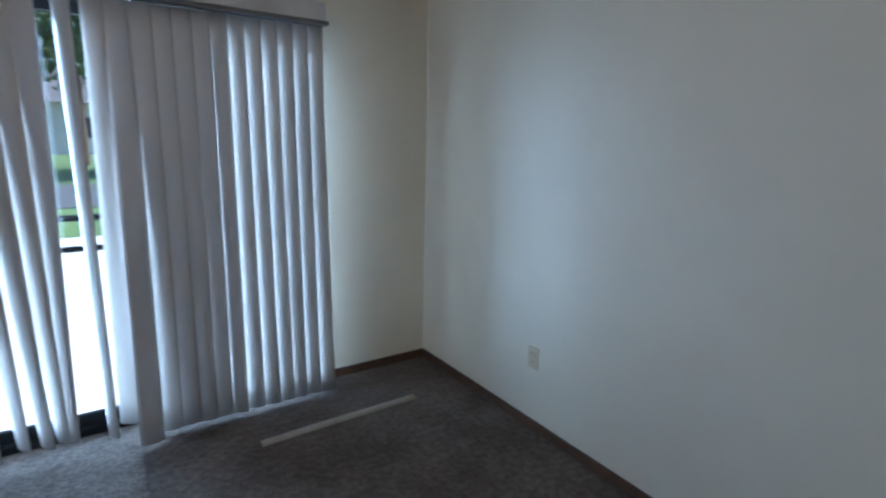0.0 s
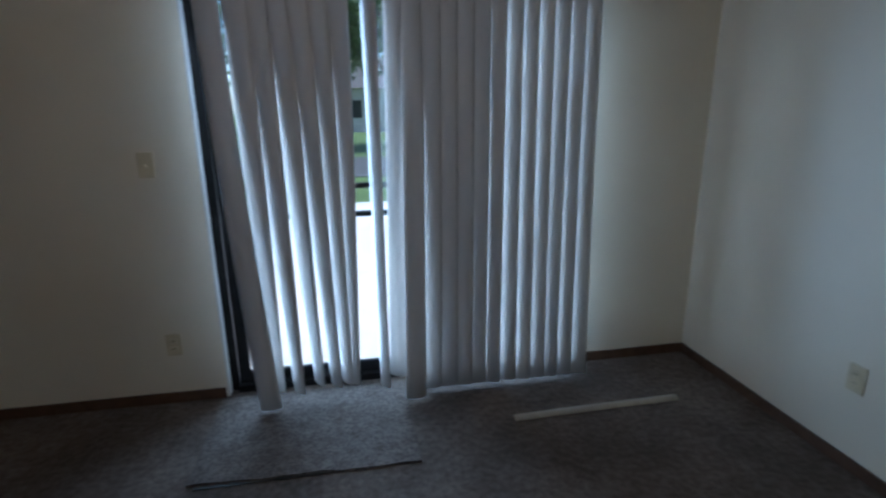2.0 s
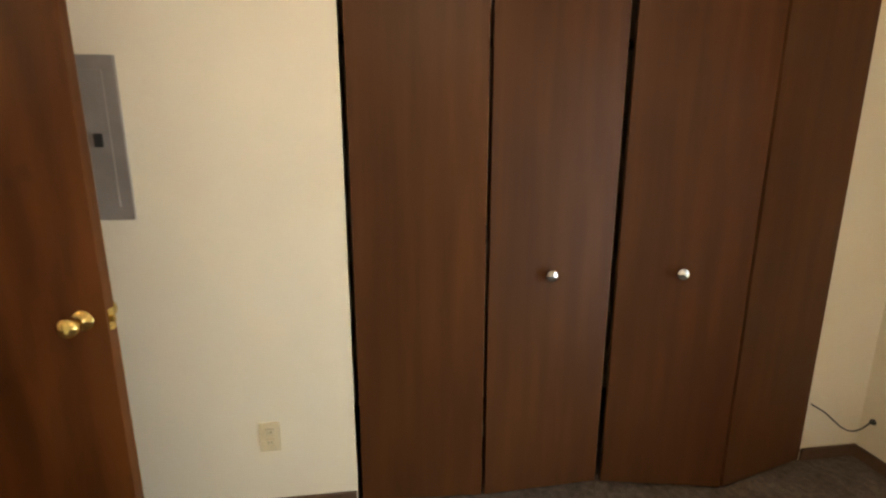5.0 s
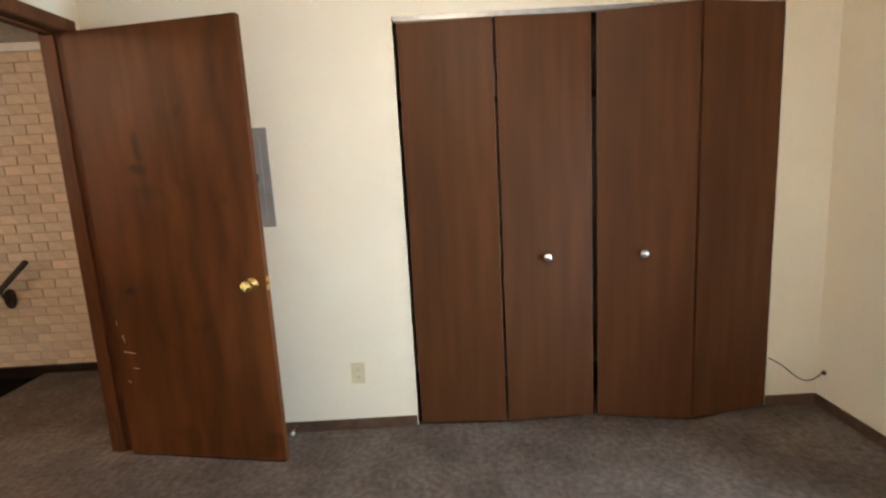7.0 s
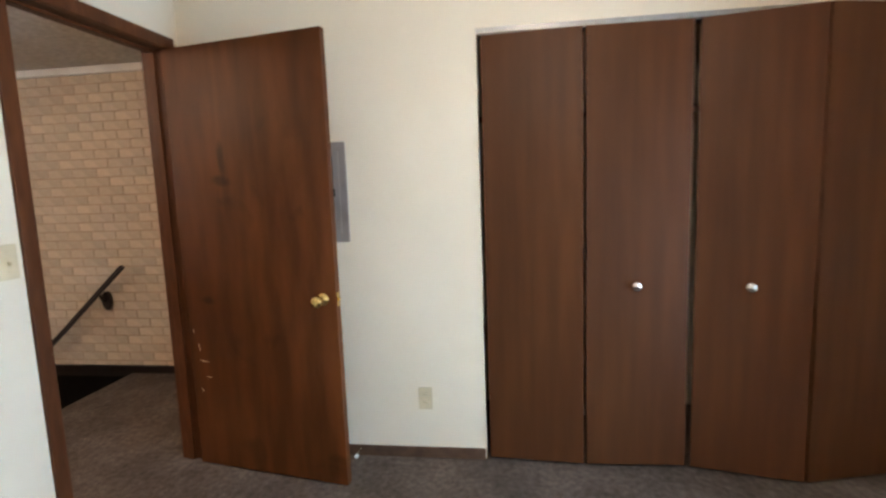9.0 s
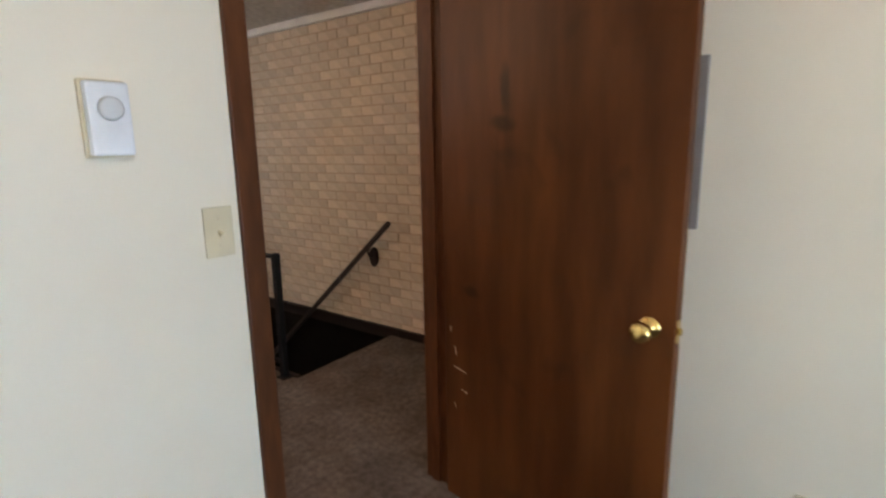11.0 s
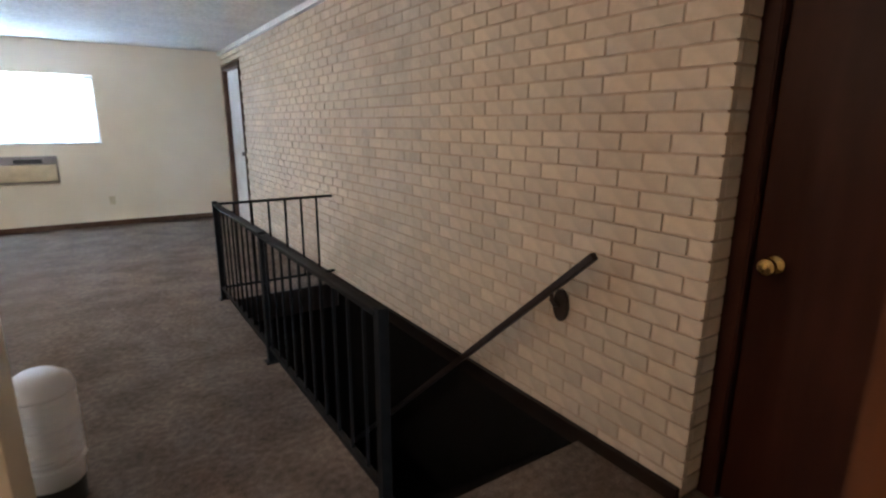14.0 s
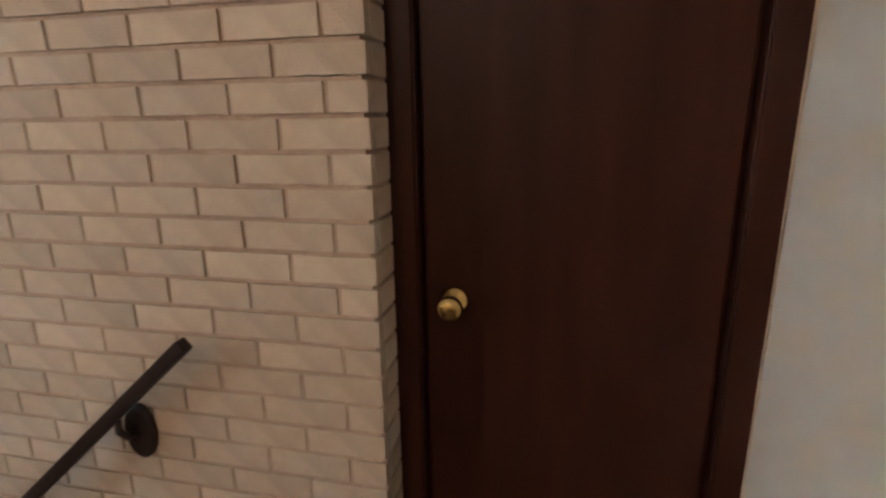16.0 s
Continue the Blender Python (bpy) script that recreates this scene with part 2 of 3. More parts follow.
GLASS = glass("clear_glass")
LAMPGLASS = bpy.data.materials.new("lit_lamp_glass")
LAMPGLASS.use_nodes = True
LAMPGLASS.node_tree.nodes["Principled BSDF"].inputs["Emission Color"].default_value = (1.0, 0.7, 0.42, 1)
LAMPGLASS.node_tree.nodes["Principled BSDF"].inputs["Emission Strength"].default_value = 3.0


# ---- mesh helpers ----
def mesh_of(bm, name, mat, smooth=False):
    me = bpy.data.meshes.new(name)
    bmesh.ops.recalc_face_normals(bm, faces=bm.faces)
    bm.to_mesh(me)
    bm.free()
    me.materials.append(mat)
    if smooth:
        for p in me.polygons:
            p.use_smooth = True
    return me


def part(name, bm, mat, parent=None, label="", smooth=False):
    ob = new(name, mesh_of(bm, name, mat, smooth))
    if parent:
        ob.parent = parent
    if label:
        ob["label"] = label
    return ob


def thing(name, at, label, category, group="", rz=0.0):
    e = new(name)
    e.matrix_basis = pose(*at, 0, 0, rz)
    return tagged(e, label, category, group)


def setting(name, bm, mat, label="", category=""):
    return tagged(part(name, bm, mat), label, category, "", "structure")


def add_box(bm, x0, x1, y0, y1, z0, z1, bevel=0.0, m=None):
    r = bmesh.ops.create_cube(bm, size=1.0)
    t = Matrix.Translation(((x0 + x1) / 2, (y0 + y1) / 2, (z0 + z1) / 2)) @ Matrix.Diagonal((x1 - x0, y1 - y0, z1 - z0, 1))
    bmesh.ops.transform(bm, matrix=(m @ t) if m else t, verts=r["verts"])
    if bevel:
        edges = list({e for v in r["verts"] for e in v.link_edges})
        bmesh.ops.bevel(bm, geom=edges, offset=bevel, segments=2, affect="EDGES", profile=0.6)
    return bm


def box(x0, x1, y0, y1, z0, z1, bevel=0.0):
    return add_box(bmesh.new(), x0, x1, y0, y1, z0, z1, bevel)


def boxes(*rows, bevel=0.0):
    bm = bmesh.new()
    for r in rows:
        add_box(bm, *r, bevel)
    return bm


def lathe(profile, segments=20, axis="Z"):
    """A turned body from (radius, height) steps."""
    bm = bmesh.new()
    rings = []
    for r, h in profile:
        rings.append([bm.verts.new((r * math.cos(2 * math.pi * i / segments), r * math.sin(2 * math.pi * i / segments), h)) for i in range(segments)])
    for a, b in zip(rings, rings[1:]):
        for i in range(segments):
            bm.faces.new((a[i], a[(i + 1) % segments], b[(i + 1) % segments], b[i]))
    bm.faces.new(rings[0][::-1])
    bm.faces.new(rings[-1])
    turn = {"Z": Matrix.Identity(4), "X": Matrix.Rotation(radians(90), 4, "Y"), "Y": Matrix.Rotation(radians(-90), 4, "X")}[axis]
    bmesh.ops.transform(bm, matrix=turn, verts=bm.verts)
    return bm


def tube(points, radius, segments=8):
    """A round bar along points."""
    bm = bmesh.new()
    pts = [Vector(p) for p in points]
    rings = []
    for i, p in enumerate(pts):
        d = (pts[min(i + 1, len(pts) - 1)] - pts[max(i - 1, 0)]).normalized()
        q = d.to_track_quat("Z", "Y")
        rings.append([bm.verts.new(p + q @ Vector((radius * math.cos(2 * math.pi * k / segments), radius * math.sin(2 * math.pi * k / segments), 0))) for k in range(segments)])
    for a, b in zip(rings, rings[1:]):
        for k in range(segments):
            bm.faces.new((a[k], a[(k + 1) % segments], b[(k + 1) % segments], b[k]))
    bm.faces.new(rings[0][::-1])
    bm.faces.new(rings[-1])
    return bm


# ---- plan ----
WEST, EAST, SOUTH, NORTH = -1.447, 2.294, 0.79, 4.376      # bedroom faces
HALLN = 0.675                                              # hall face of the bedroom's south wall
CEILING = 2.31
BRICKX, BRICKEND = -2.536, -0.087                          # brick face and its north end
DOOR_L, DOOR_R, DOOR_H = -1.345, -0.562, 2.045             # bedroom door opening
CLO_A, CLO_B, CLO_H = 2.25, 4.105, 2.05                    # closet opening
PAT_A, PAT_B, PAT_H = -0.285, 1.56, 2.03                   # patio door opening
WELL_X0, WELL_X1, WELL_Y0, WELL_Y1 = -2.51, -1.66, -3.27, -0.55
HALLE = -0.62                                             # hall's east wall face
LIVE = 3.2                                                 # living room's east wall

# floors
bm = boxes((WEST - 0.75, EAST + 0.15, HALLN, NORTH + 0.08, -0.2, 0.0))
setting("floor_bedroom", bm, CARPET, "worn grey-brown cut pile carpet, wall to wall", "carpet")
bm = boxes((WELL_X1, LIVE, FAR, HALLN, -0.2, 0.0), (BRICKX - 0.2, WELL_X1, FAR, WELL_Y0, -0.2, 0.0), (BRICKX - 0.3, WELL_X1, WELL_Y1, HALLN, -0.2, 0.0))
setting("floor_hall", bm, CARPET, "worn grey-brown carpet round the stair opening", "carpet")

# ceilings
setting("ceiling_bedroom", box(WEST - 0.75, EAST + 0.15, SOUTH - 0.1, NORTH + 0.15, CEILING, CEILING + 0.15), CEIL, "white textured bedroom ceiling", "ceiling")
setting("ceiling_hall", box(BRICKX - 0.3, LIVE + 0.1, FAR - 0.15, HALLN + 0.015, CEILING, CEILING + 0.15), CEIL, "grey-white stippled hall ceiling", "ceiling")

# bedroom walls
T = 0.12
setting("wall_east", box(EAST, EAST + T, SOUTH - 0.115, NORTH + 0.15, 0, CEILING), PAINT, "plain cream painted bedroom wall", "wall")
bm = boxes((WEST - 0.75, PAT_A, NORTH, NORTH + 0.15, 0, CEILING), (PAT_B, EAST, NORTH, NORTH + 0.15, 0, CEILING), (PAT_A, PAT_B, NORTH, NORTH + 0.15, PAT_H, CEILING))
setting("wall_north", bm, PAINT, "cream painted wall round the patio door", "wall")
bm = boxes((WEST - T, WEST, SOUTH, CLO_A, 0, CEILING), (WEST - T, WEST, CLO_B, NORTH, 0, CEILING), (WEST - T, WEST, CLO_A, CLO_B, CLO_H, CEILING),
           (WEST - 0.75, WEST - 0.70, SOUTH, NORTH, 0, CEILING))
setting("wall_west", bm, PAINT, "cream painted wall with a closet opening", "wall")
bm = boxes((BRICKX - 0.3, DOOR_L - 0.02, HALLN, SOUTH, 0, CEILING), (DOOR_R + 0.02, LIVE, HALLN, SOUTH, 0, CEILING), (DOOR_L - 0.02, DOOR_R + 0.02, HALLN, SOUTH, DOOR_H + 0.02, CEILING))
setting("wall_south", bm, PAINT, "cream painted wall with the bedroom doorway", "wall")

# hall and living room walls
setting("wall_corridor", box(HALLE, LIVE, -1.15, -0.84, 0, CEILING), PAINT, "cream wall end beside the corridor, lit warm by a lamp", "wall")
setting("wall_living_east", box(LIVE, LIVE + T, FAR, SOUTH, 0, CEILING), PAINT, "plain cream wall", "wall")
WIN_A, WIN_B, WIN_Z0, WIN_Z1 = -1.0, 0.62, 1.09, 1.92
bm = boxes((BRICKX - 0.3, WIN_A, FAR - 0.15, FAR, 0, CEILING), (WIN_B, LIVE + T, FAR - 0.15, FAR, 0, CEILING), (WIN_A, WIN_B, FAR - 0.15, FAR, 0, WIN_Z0), (WIN_A, WIN_B, FAR - 0.15, FAR, WIN_Z1, CEILING))
setting("wall_living_south", bm, PAINT, "cream living room wall under a high window", "wall")
FD_A, FD_B = -7.17, -6.28
BACK = boxes((BRICKX - 0.3, BRICKX - 0.0065, FD_B + 0.05, BRICKEND - 0.012, 0, CEILING), (BRICKX - 0.3, BRICKX - 0.1, FD_A - 0.05, FD_B + 0.05, 2.08, CEILING), (BRICKX - 0.3, BRICKX - 0.0065, FAR, FD_A - 0.05, 0, CEILING),
             (BRICKX - 0.3, BRICKX - 0.0065, WELL_Y0 - 0.4, WELL_Y1 + 0.4, -2.6, 0))
wall_brick = setting("wall_brick", BACK, MORTAR, "long wall of buff bricks with raked mortar joints", "wall")
bm = boxes((-2.74, -2.66, -0.6, -0.115, 0, CEILING), (-2.74, -2.66, 0.66, HALLN, 0, CEILING), (-2.74, -2.66, -0.115, 0.66, 2.06, CEILING), (-3.4, -3.3, -0.6, 0.8, 0, CEILING))
setting("wall_hall_west", bm, PAINT, "painted wall round a narrow closet door", "wall")

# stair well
# walls coloured as shade; last box is an added near-black sheet hiding the bricks
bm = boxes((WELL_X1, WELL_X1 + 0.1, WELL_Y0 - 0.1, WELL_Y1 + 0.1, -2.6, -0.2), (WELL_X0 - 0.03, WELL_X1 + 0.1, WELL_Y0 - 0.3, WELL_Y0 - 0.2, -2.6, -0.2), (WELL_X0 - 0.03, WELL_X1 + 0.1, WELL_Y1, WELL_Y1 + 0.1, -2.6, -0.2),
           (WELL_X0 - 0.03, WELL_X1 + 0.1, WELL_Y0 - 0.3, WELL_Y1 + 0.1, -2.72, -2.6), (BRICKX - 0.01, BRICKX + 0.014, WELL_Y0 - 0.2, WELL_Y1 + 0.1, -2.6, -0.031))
setting("wall_stairwell", bm, WELL_SHADE, "stair well walls with shade painted in as near black, and a sheet over the lower bricks", "wall")
# the steps share the near-black tone that stands in for missing light
stairs = thing("staircase", (0, 0, 0), "steep dark carpeted stairs leading down, near black with painted-in shade", "stairs")
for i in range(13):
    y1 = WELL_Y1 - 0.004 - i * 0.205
    part("step", box(WELL_X0 - 0.01, WELL_X1 - 0.004, y1 - 0.225, y1, -0.19 * (i + 1) - 0.19, -0.19 * (i + 1), 0.008), WELL_SHADE, stairs)
skirt = boxes((BRICKX + 0.002, BRICKX + 0.026, WELL_Y0 + 0.0, BRICKEND - 0.005, -0.03, 0.055))
setting("baseboard_brick", skirt, DARKBASE, "dark stained board along the foot of the bricks", "baseboard")
bm = boxes((BRICKX + 0.002, BRICKX + 0.02, FD_B + 0.06, WELL_Y0 - 0.004, 0, 0.055))
setting("baseboard_brick_far", bm, DARKBASE, "dark baseboard under the bricks", "baseboard")
bm = boxes((WELL_X1 - 0.012, WELL_X1 + 0.012, WELL_Y0, WELL_Y1, -0.2, 0.012), (WELL_X0, WELL_X1, WELL_Y0 - 0.012, WELL_Y0 + 0.012, -0.2, 0.012))
setting("trim_stairwell", bm, DARKBASE, "dark worn edge of the stair opening", "trim")

# baseboards
def baseboard(name, *rows):
    setting(name, boxes(*rows, bevel=0.003), BASEWOOD, "low dark brown wooden baseboard", "baseboard")


baseboard("baseboard_east", (EAST - 0.012, EAST, SOUTH, NORTH, 0, 0.055))
baseboard("baseboard_north", (PAT_B + 0.02, EAST - 0.013, NORTH - 0.012, NORTH, 0, 0.055), (WEST + 0.013, PAT_A - 0.01, NORTH - 0.012, NORTH, 0, 0.055))
baseboard("baseboard_west", (WEST, WEST + 0.012, SOUTH + 0.02, CLO_A - 0.004, 0, 0.055), (WEST, WEST + 0.012, CLO_B + 0.004, NORTH, 0, 0.055))
baseboard("baseboard_south", (DOOR_R + 0.075, EAST - 0.013, SOUTH, SOUTH + 0.012, 0, 0.055))
baseboard("baseboard_living", (BRICKX, LIVE, FAR, FAR + 0.012, 0, 0.065))
baseboard("baseboard_hall", (HALLE - 0.012, HALLE, -1.15, -0.828, 0, 0.055), (HALLE, LIVE, -0.84, -0.828, 0, 0.055))
setting("trim_brick_top", box(BRICKX - 0.01, BRICKX + 0.035, FAR, BRICKEND - 0.02, CEILING - 0.055, CEILING - 0.002, 0.008), WHITEDOOR, "white moulding between bricks and ceiling", "trim")


# ---- bedroom door and its frame ----
def door_frame(name, a, b, h, y0, y1, axis, label, casing=0.057, sides=(1, 1), mat=TRIM):
    """Jambs, head, stops and casings round an opening from a to b in a wall from y0 to y1; axis x: the wall runs along x."""
    root = tagged(new(name), label, "door frame", "", "structure")

    def put(kind, u0, u1, v0, v1, z0, z1):
        bm = box(u0, u1, v0, v1, z0, z1, 0.003) if axis == "x" else box(v0, v1, u0, u1, z0, z1, 0.003)
        part(kind, bm, mat, root)
    e = 0.006
    put("jamb", a - 0.018, a, y0 - e, y1 + e, 0, h + 0.018)
    put("jamb", b, b + 0.018, y0 - e, y1 + e, 0, h + 0.018)
    put("head", a, b, y0 - e, y1 + e, h, h + 0.018)
    mid = (y0 + y1) / 2
    put("stop", a, a + 0.011, mid - 0.03, mid + 0.01, 0, h)
    put("stop", b - 0.011, b, mid - 0.03, mid + 0.01, 0, h)
    put("stop", a + 0.011, b - 0.011, mid - 0.03, mid + 0.01, h - 0.011, h)
    for on, f0, f1 in ((sides[0], y0 - 0.014, y0 - 0.001), (sides[1], y1 + 0.001, y1 + 0.014)):
        if on:
            put("casing", a - 0.004 - casing, a - 0.004, f0, f1, 0, h + 0.004 + casing)
            put("casing", b + 0.004, b + 0.004 + casing, f0, f1, 0, h + 0.004 + casing)
            put("casing", a - 0.004, b + 0.004, f0, f1, h + 0.004, h + 0.004 + casing)
    return root


door_frame("door_frame_1", DOOR_L, DOOR_R, DOOR_H, HALLN, SOUTH, "x", "dark stained wooden frame of the bedroom doorway", sides=(0, 1))


def knob_set(parent, x, y, z, side, mat, axis="Y"):
    """A round door knob with its rose; side: which way it points."""
    prof = [(0.031, 0.0), (0.031, 0.004), (0.026, 0.009), (0.013, 0.012), (0.011, 0.030), (0.017, 0.036), (0.026, 0.045), (0.0285, 0.056), (0.026, 0.066), (0.016, 0.071), (0.004, 0.072)]
    bm = lathe(prof, 24, axis)
    if side < 0:
        bmesh.ops.transform(bm, matrix=Matrix.Rotation(radians(180), 4, "Z"), verts=bm.verts)
    bmesh.ops.translate(bm, vec=(x, y, z), verts=bm.verts)
    k = part("knob", bm, mat, parent, "polished brass knob" if mat is BRASS else "", True)
    return k


ANG = 79.5
leaf_w = 0.835
bed_door = thing("door_1", (DOOR_L + 0.012, SOUTH + 0.022, 0), "open dark stained flush wooden door with a brass knob", "door", rz=ANG)
part("leaf", box(0, leaf_w, -0.035, 0.0, 0.012, 2.035, 0.002), DOORWOOD, bed_door)
knob_set(bed_door, leaf_w - 0.065, -0.035, 0.885, -1, BRASS)
knob_set(bed_door, leaf_w - 0.065, 0.0, 0.885, 1, BRASS)
part("latch_plate", box(leaf_w - 0.001, leaf_w + 0.0015, -0.029, -0.006, 0.855, 0.915), BRASS, bed_door)
part("latch", box(leaf_w + 0.0015, leaf_w + 0.011, -0.022, -0.013, 0.876, 0.894, 0.002), BRASS, bed_door)
for hz in (0.2, 1.05, 1.85):
    part("hinge", tube([(-0.004, 0.004, hz), (-0.004, 0.004, hz + 0.09)], 0.006), BRASS, bed_door)
for (sx, sz, l, a) in ((0.055, 0.62, 0.035, 80), (0.075, 0.55, 0.06, 8), (0.10, 0.47, 0.03, 10), (0.05, 0.40, 0.02, 60), (0.03, 0.70, 0.02, 85)):
    m = Matrix.Translation((sx, -0.0353, sz)) @ Matrix.Rotation(radians(a), 4, "Y")
    part("scratch", add_box(bmesh.new(), -l / 2, l / 2, -0.0003, 0.0003, -0.0012, 0.0012, 0, m), ALMOND, bed_door, "pale scratch in the stain")
stop = thing("door_stop", (WEST + 0.012, 1.60, 0.032), "small white-tipped spring door stop on the baseboard", "door stop")
part("spring", lathe([(0.008, 0), (0.005, 0.006), (0.005, 0.06)], 10, "X"), CHROME, stop)
part("tip", lathe([(0.007, 0.06), (0.009, 0.063), (0.009, 0.074), (0.006, 0.078)], 12, "X"), WHITEP, stop)

# ---- closet with folding doors ----
setting("closet_lining", boxes((WEST - T - 0.002, WEST + 0.001, CLO_A - 0.012, CLO_A, 0, CLO_H), (WEST - T - 0.002, WEST + 0.001, CLO_B, CLO_B + 0.012, 0, CLO_H)), PAINT, "painted returns of the closet opening", "trim")
track = thing("closet_track", (WEST, 0, 0), "thin metal track above the folding closet doors", "door track")
part("rail", boxes((-0.075, -0.004, CLO_A + 0.003, CLO_B - 0.003, CLO_H - 0.018, CLO_H - 0.001)), RAILMETAL, track)
part("fascia", box(-0.004, 0.003, CLO_A - 0.002, CLO_B + 0.002, CLO_H - 0.012, CLO_H + 0.012, 0.002), CHROME, track)


def bifold(points, knob_at, label):
    """A pair of folding panels through three plan points, with a knob on one panel."""
    root = thing("closet_door", (points[0][0], points[0][1], 0), label, "closet door", "folding closet doors")
    for i in range(2):
        a, b = Vector(points[i]), Vector(points[i + 1])
        d = b - a
        L = d.length - 0.012
        ang = math.atan2(d.y, d.x)
        m = Matrix.Translation((a.x - points[0][0], a.y - points[0][1], 0)) @ Matrix.Rotation(ang, 4, "Z")
        bm = box(0.006, L + 0.006, 0.0, 0.032, 0.016, CLO_H - 0.022, 0.0025)
        panel = part("panel", bm, WOOD, root)
        panel.matrix_basis = m
        if knob_at[0] == i:
            kb = lathe([(0.013, 0.0), (0.008, 0.004), (0.007, 0.013), (0.016, 0.018), (0.022, 0.024), (0.023, 0.029), (0.017, 0.034), (0.004, 0.036)], 22, "Y")
            bmesh.ops.transform(kb, matrix=Matrix.Rotation(radians(180), 4, "Z"), verts=kb.verts)
            bmesh.ops.translate(kb, vec=(knob_at[1], 0, 0.884), verts=kb.verts)
            part("knob", kb, CHROME, panel, "round polished steel knob", True)
    a = Vector(points[1])
    for hz in (0.25, 1.0, 1.75):
        part("hinge", tube([(a.x - points[0][0] - 0.03, a.y - points[0][1], hz), (a.x - points[0][0] - 0.03, a.y - points[0][1], hz + 0.06)], 0.005), RAILMETAL, root)
    return root


bifold([(-1.437, 2.262), (-1.404, 2.722), (-1.422, 3.186)], (1, 0.225), "closed dark wooden folding closet door with a steel knob")
bifold([(-1.418, 3.196), (-1.315, 3.652), (-1.432, 4.098)], (0, 0.225), "slightly folded dark wooden closet door with a steel knob")
pole = thing("closet_rod", (WEST - 0.35, SOUTH + 1.4, 1.7), "wooden hanging rod in the dark closet", "closet rod")
part("rod", tube([(0, 0, 0), (0, 2.1, 0)], 0.016), BASEWOOD, pole)

# breaker panel on the wall behind the open door
panel = thing("breaker_panel", (WEST, 1.43, 1.349), "grey metal breaker panel cover on the wall", "electric panel")
part("cover", box(0, 0.014, -0.18, 0.18, -0.241, 0.241, 0.003), GREYP, panel)
part("hatch", box(0.014, 0.019, -0.145, 0.145, -0.2, 0.2, 0.002), GREYP, panel)
part("latch", box(0.019, 0.026, 0.10, 0.125, -0.02, 0.02, 0.002), SLOT, panel)


# ---- outlets, switches, thermostat ----
def wall_plate(name, at, rz, label, category, kind, mat=ALMOND):
    """A plate that faces -y before it is turned by rz."""
    root = thing(name, at, label, category, rz=rz)
    w = 0.0575 if kind == "double" else 0.035
    part("plate", box(-w, w, -0.006, 0, -0.057, 0.057, 0.0025), mat, root)
    if kind == "outlet":
        for dz in (-0.02, 0.02):
            o = part("socket", box(-0.016, 0.016, -0.0085, -0.006, dz - 0.0135, dz + 0.0135, 0.004), mat, root)
            for dx in (-0.006, 0.006):
                part("slot", box(dx - 0.001, dx + 0.001, -0.0092, -0.0084, dz - 0.004, dz + 0.005), SLOT, o)
        part("screw", lathe([(0.003, 0.006), (0.002, 0.0075)], 8, "Y"), mat, root)
    else:
        for dx in ((-0.023, 0.023) if kind == "double" else (0,)):
            part("toggle_frame", box(dx - 0.006, dx + 0.006, -0.0075, -0.006, -0.013, 0.013), SLOT if kind == "double" else mat, root)
            bm = add_box(bmesh.new(), dx - 0.004, dx + 0.004, -0.02, -0.004, -0.004, 0.006, 0.0015, Matrix.Rotation(radians(25), 4, "X"))
            part("toggle", bm, mat, root)
            for dz in (-0.03, 0.03):
                bm = lathe([(0.003, 0.006), (0.002, 0.0075)], 8, "Y")
                bmesh.ops.transform(bm, matrix=Matrix.Translation((dx, 0, dz)) @ Matrix.Rotation(radians(180), 4, "Z"), verts=bm.verts)
                part("screw", bm, mat, root)
    return root


wall_plate("wall_outlet", (EAST, 3.334, 0.384), -90, "almond outlet on the bare long wall", "outlet", "outlet")
wall_plate("wall_outlet", (-0.508, NORTH, 0.312), 0, "almond outlet beside the patio door", "outlet", "outlet")
wall_plate("wall_outlet", (WEST, 1.95, 0.311), 90, "almond outlet between closet and bedroom door", "outlet", "outlet")
wall_plate("wall_outlet", (-1.03, FAR, 0.333), 180, "almond outlet on the living room wall", "outlet", "outlet")
wall_plate("light_switch", (-0.507, NORTH, 1.19), 0, "almond light switch beside the patio door", "switch", "single")
wall_plate("light_switch", (-0.448, SOUTH, 1.175), 180, "almond light switch beside the bedroom door", "switch", "single")
wall_plate("light_switch", (-0.446, -0.84, 1.165), 180, "white double light switch on the warm-lit hall wall", "switch", "double", WHITEP)
thermo = thing("thermostat", (-0.245, SOUTH, 1.415), "white wall thermostat with a round grey dial", "thermostat")
part("base", box(-0.04, 0.04, 0, 0.012, -0.07, 0.07, 0.003), ALMOND, thermo)
part("cover", box(-0.036, 0.036, 0.012, 0.034, -0.066, 0.066, 0.005), WHITEP, thermo)
dial = lathe([(0.022, 0.034), (0.021, 0.042), (0.016, 0.044)], 24, "Y")
bmesh.ops.translate(dial, vec=(0, 0, 0.018), verts=dial.verts)
part("dial", dial, HEADRAIL, thermo, "grey dial", True)

# loose cable that comes out of the wall and runs behind the closet door
jack = thing("cable_jack", (-1.392, NORTH, 0.19), "small dark cable bushing in the wall", "cable jack")
part("bushing", lathe([(0.013, -0.0), (0.012, -0.006), (0.007, -0.014)], 14, "Y"), SLOT, jack)
pts = []
for i in range(15):
    u = i / 14
    pts.append((-1.392 - 0.035 * u, NORTH - 0.012 - 0.262 * u, 0.19 + 0.085 * u * u - 0.075 * math.sin(math.pi * min(1, u * 1.25)) * (1 - u)))
tagged(part("cable", tube(pts, 0.0032), CABLE), "thin black cable drooping from the wall", "cable")

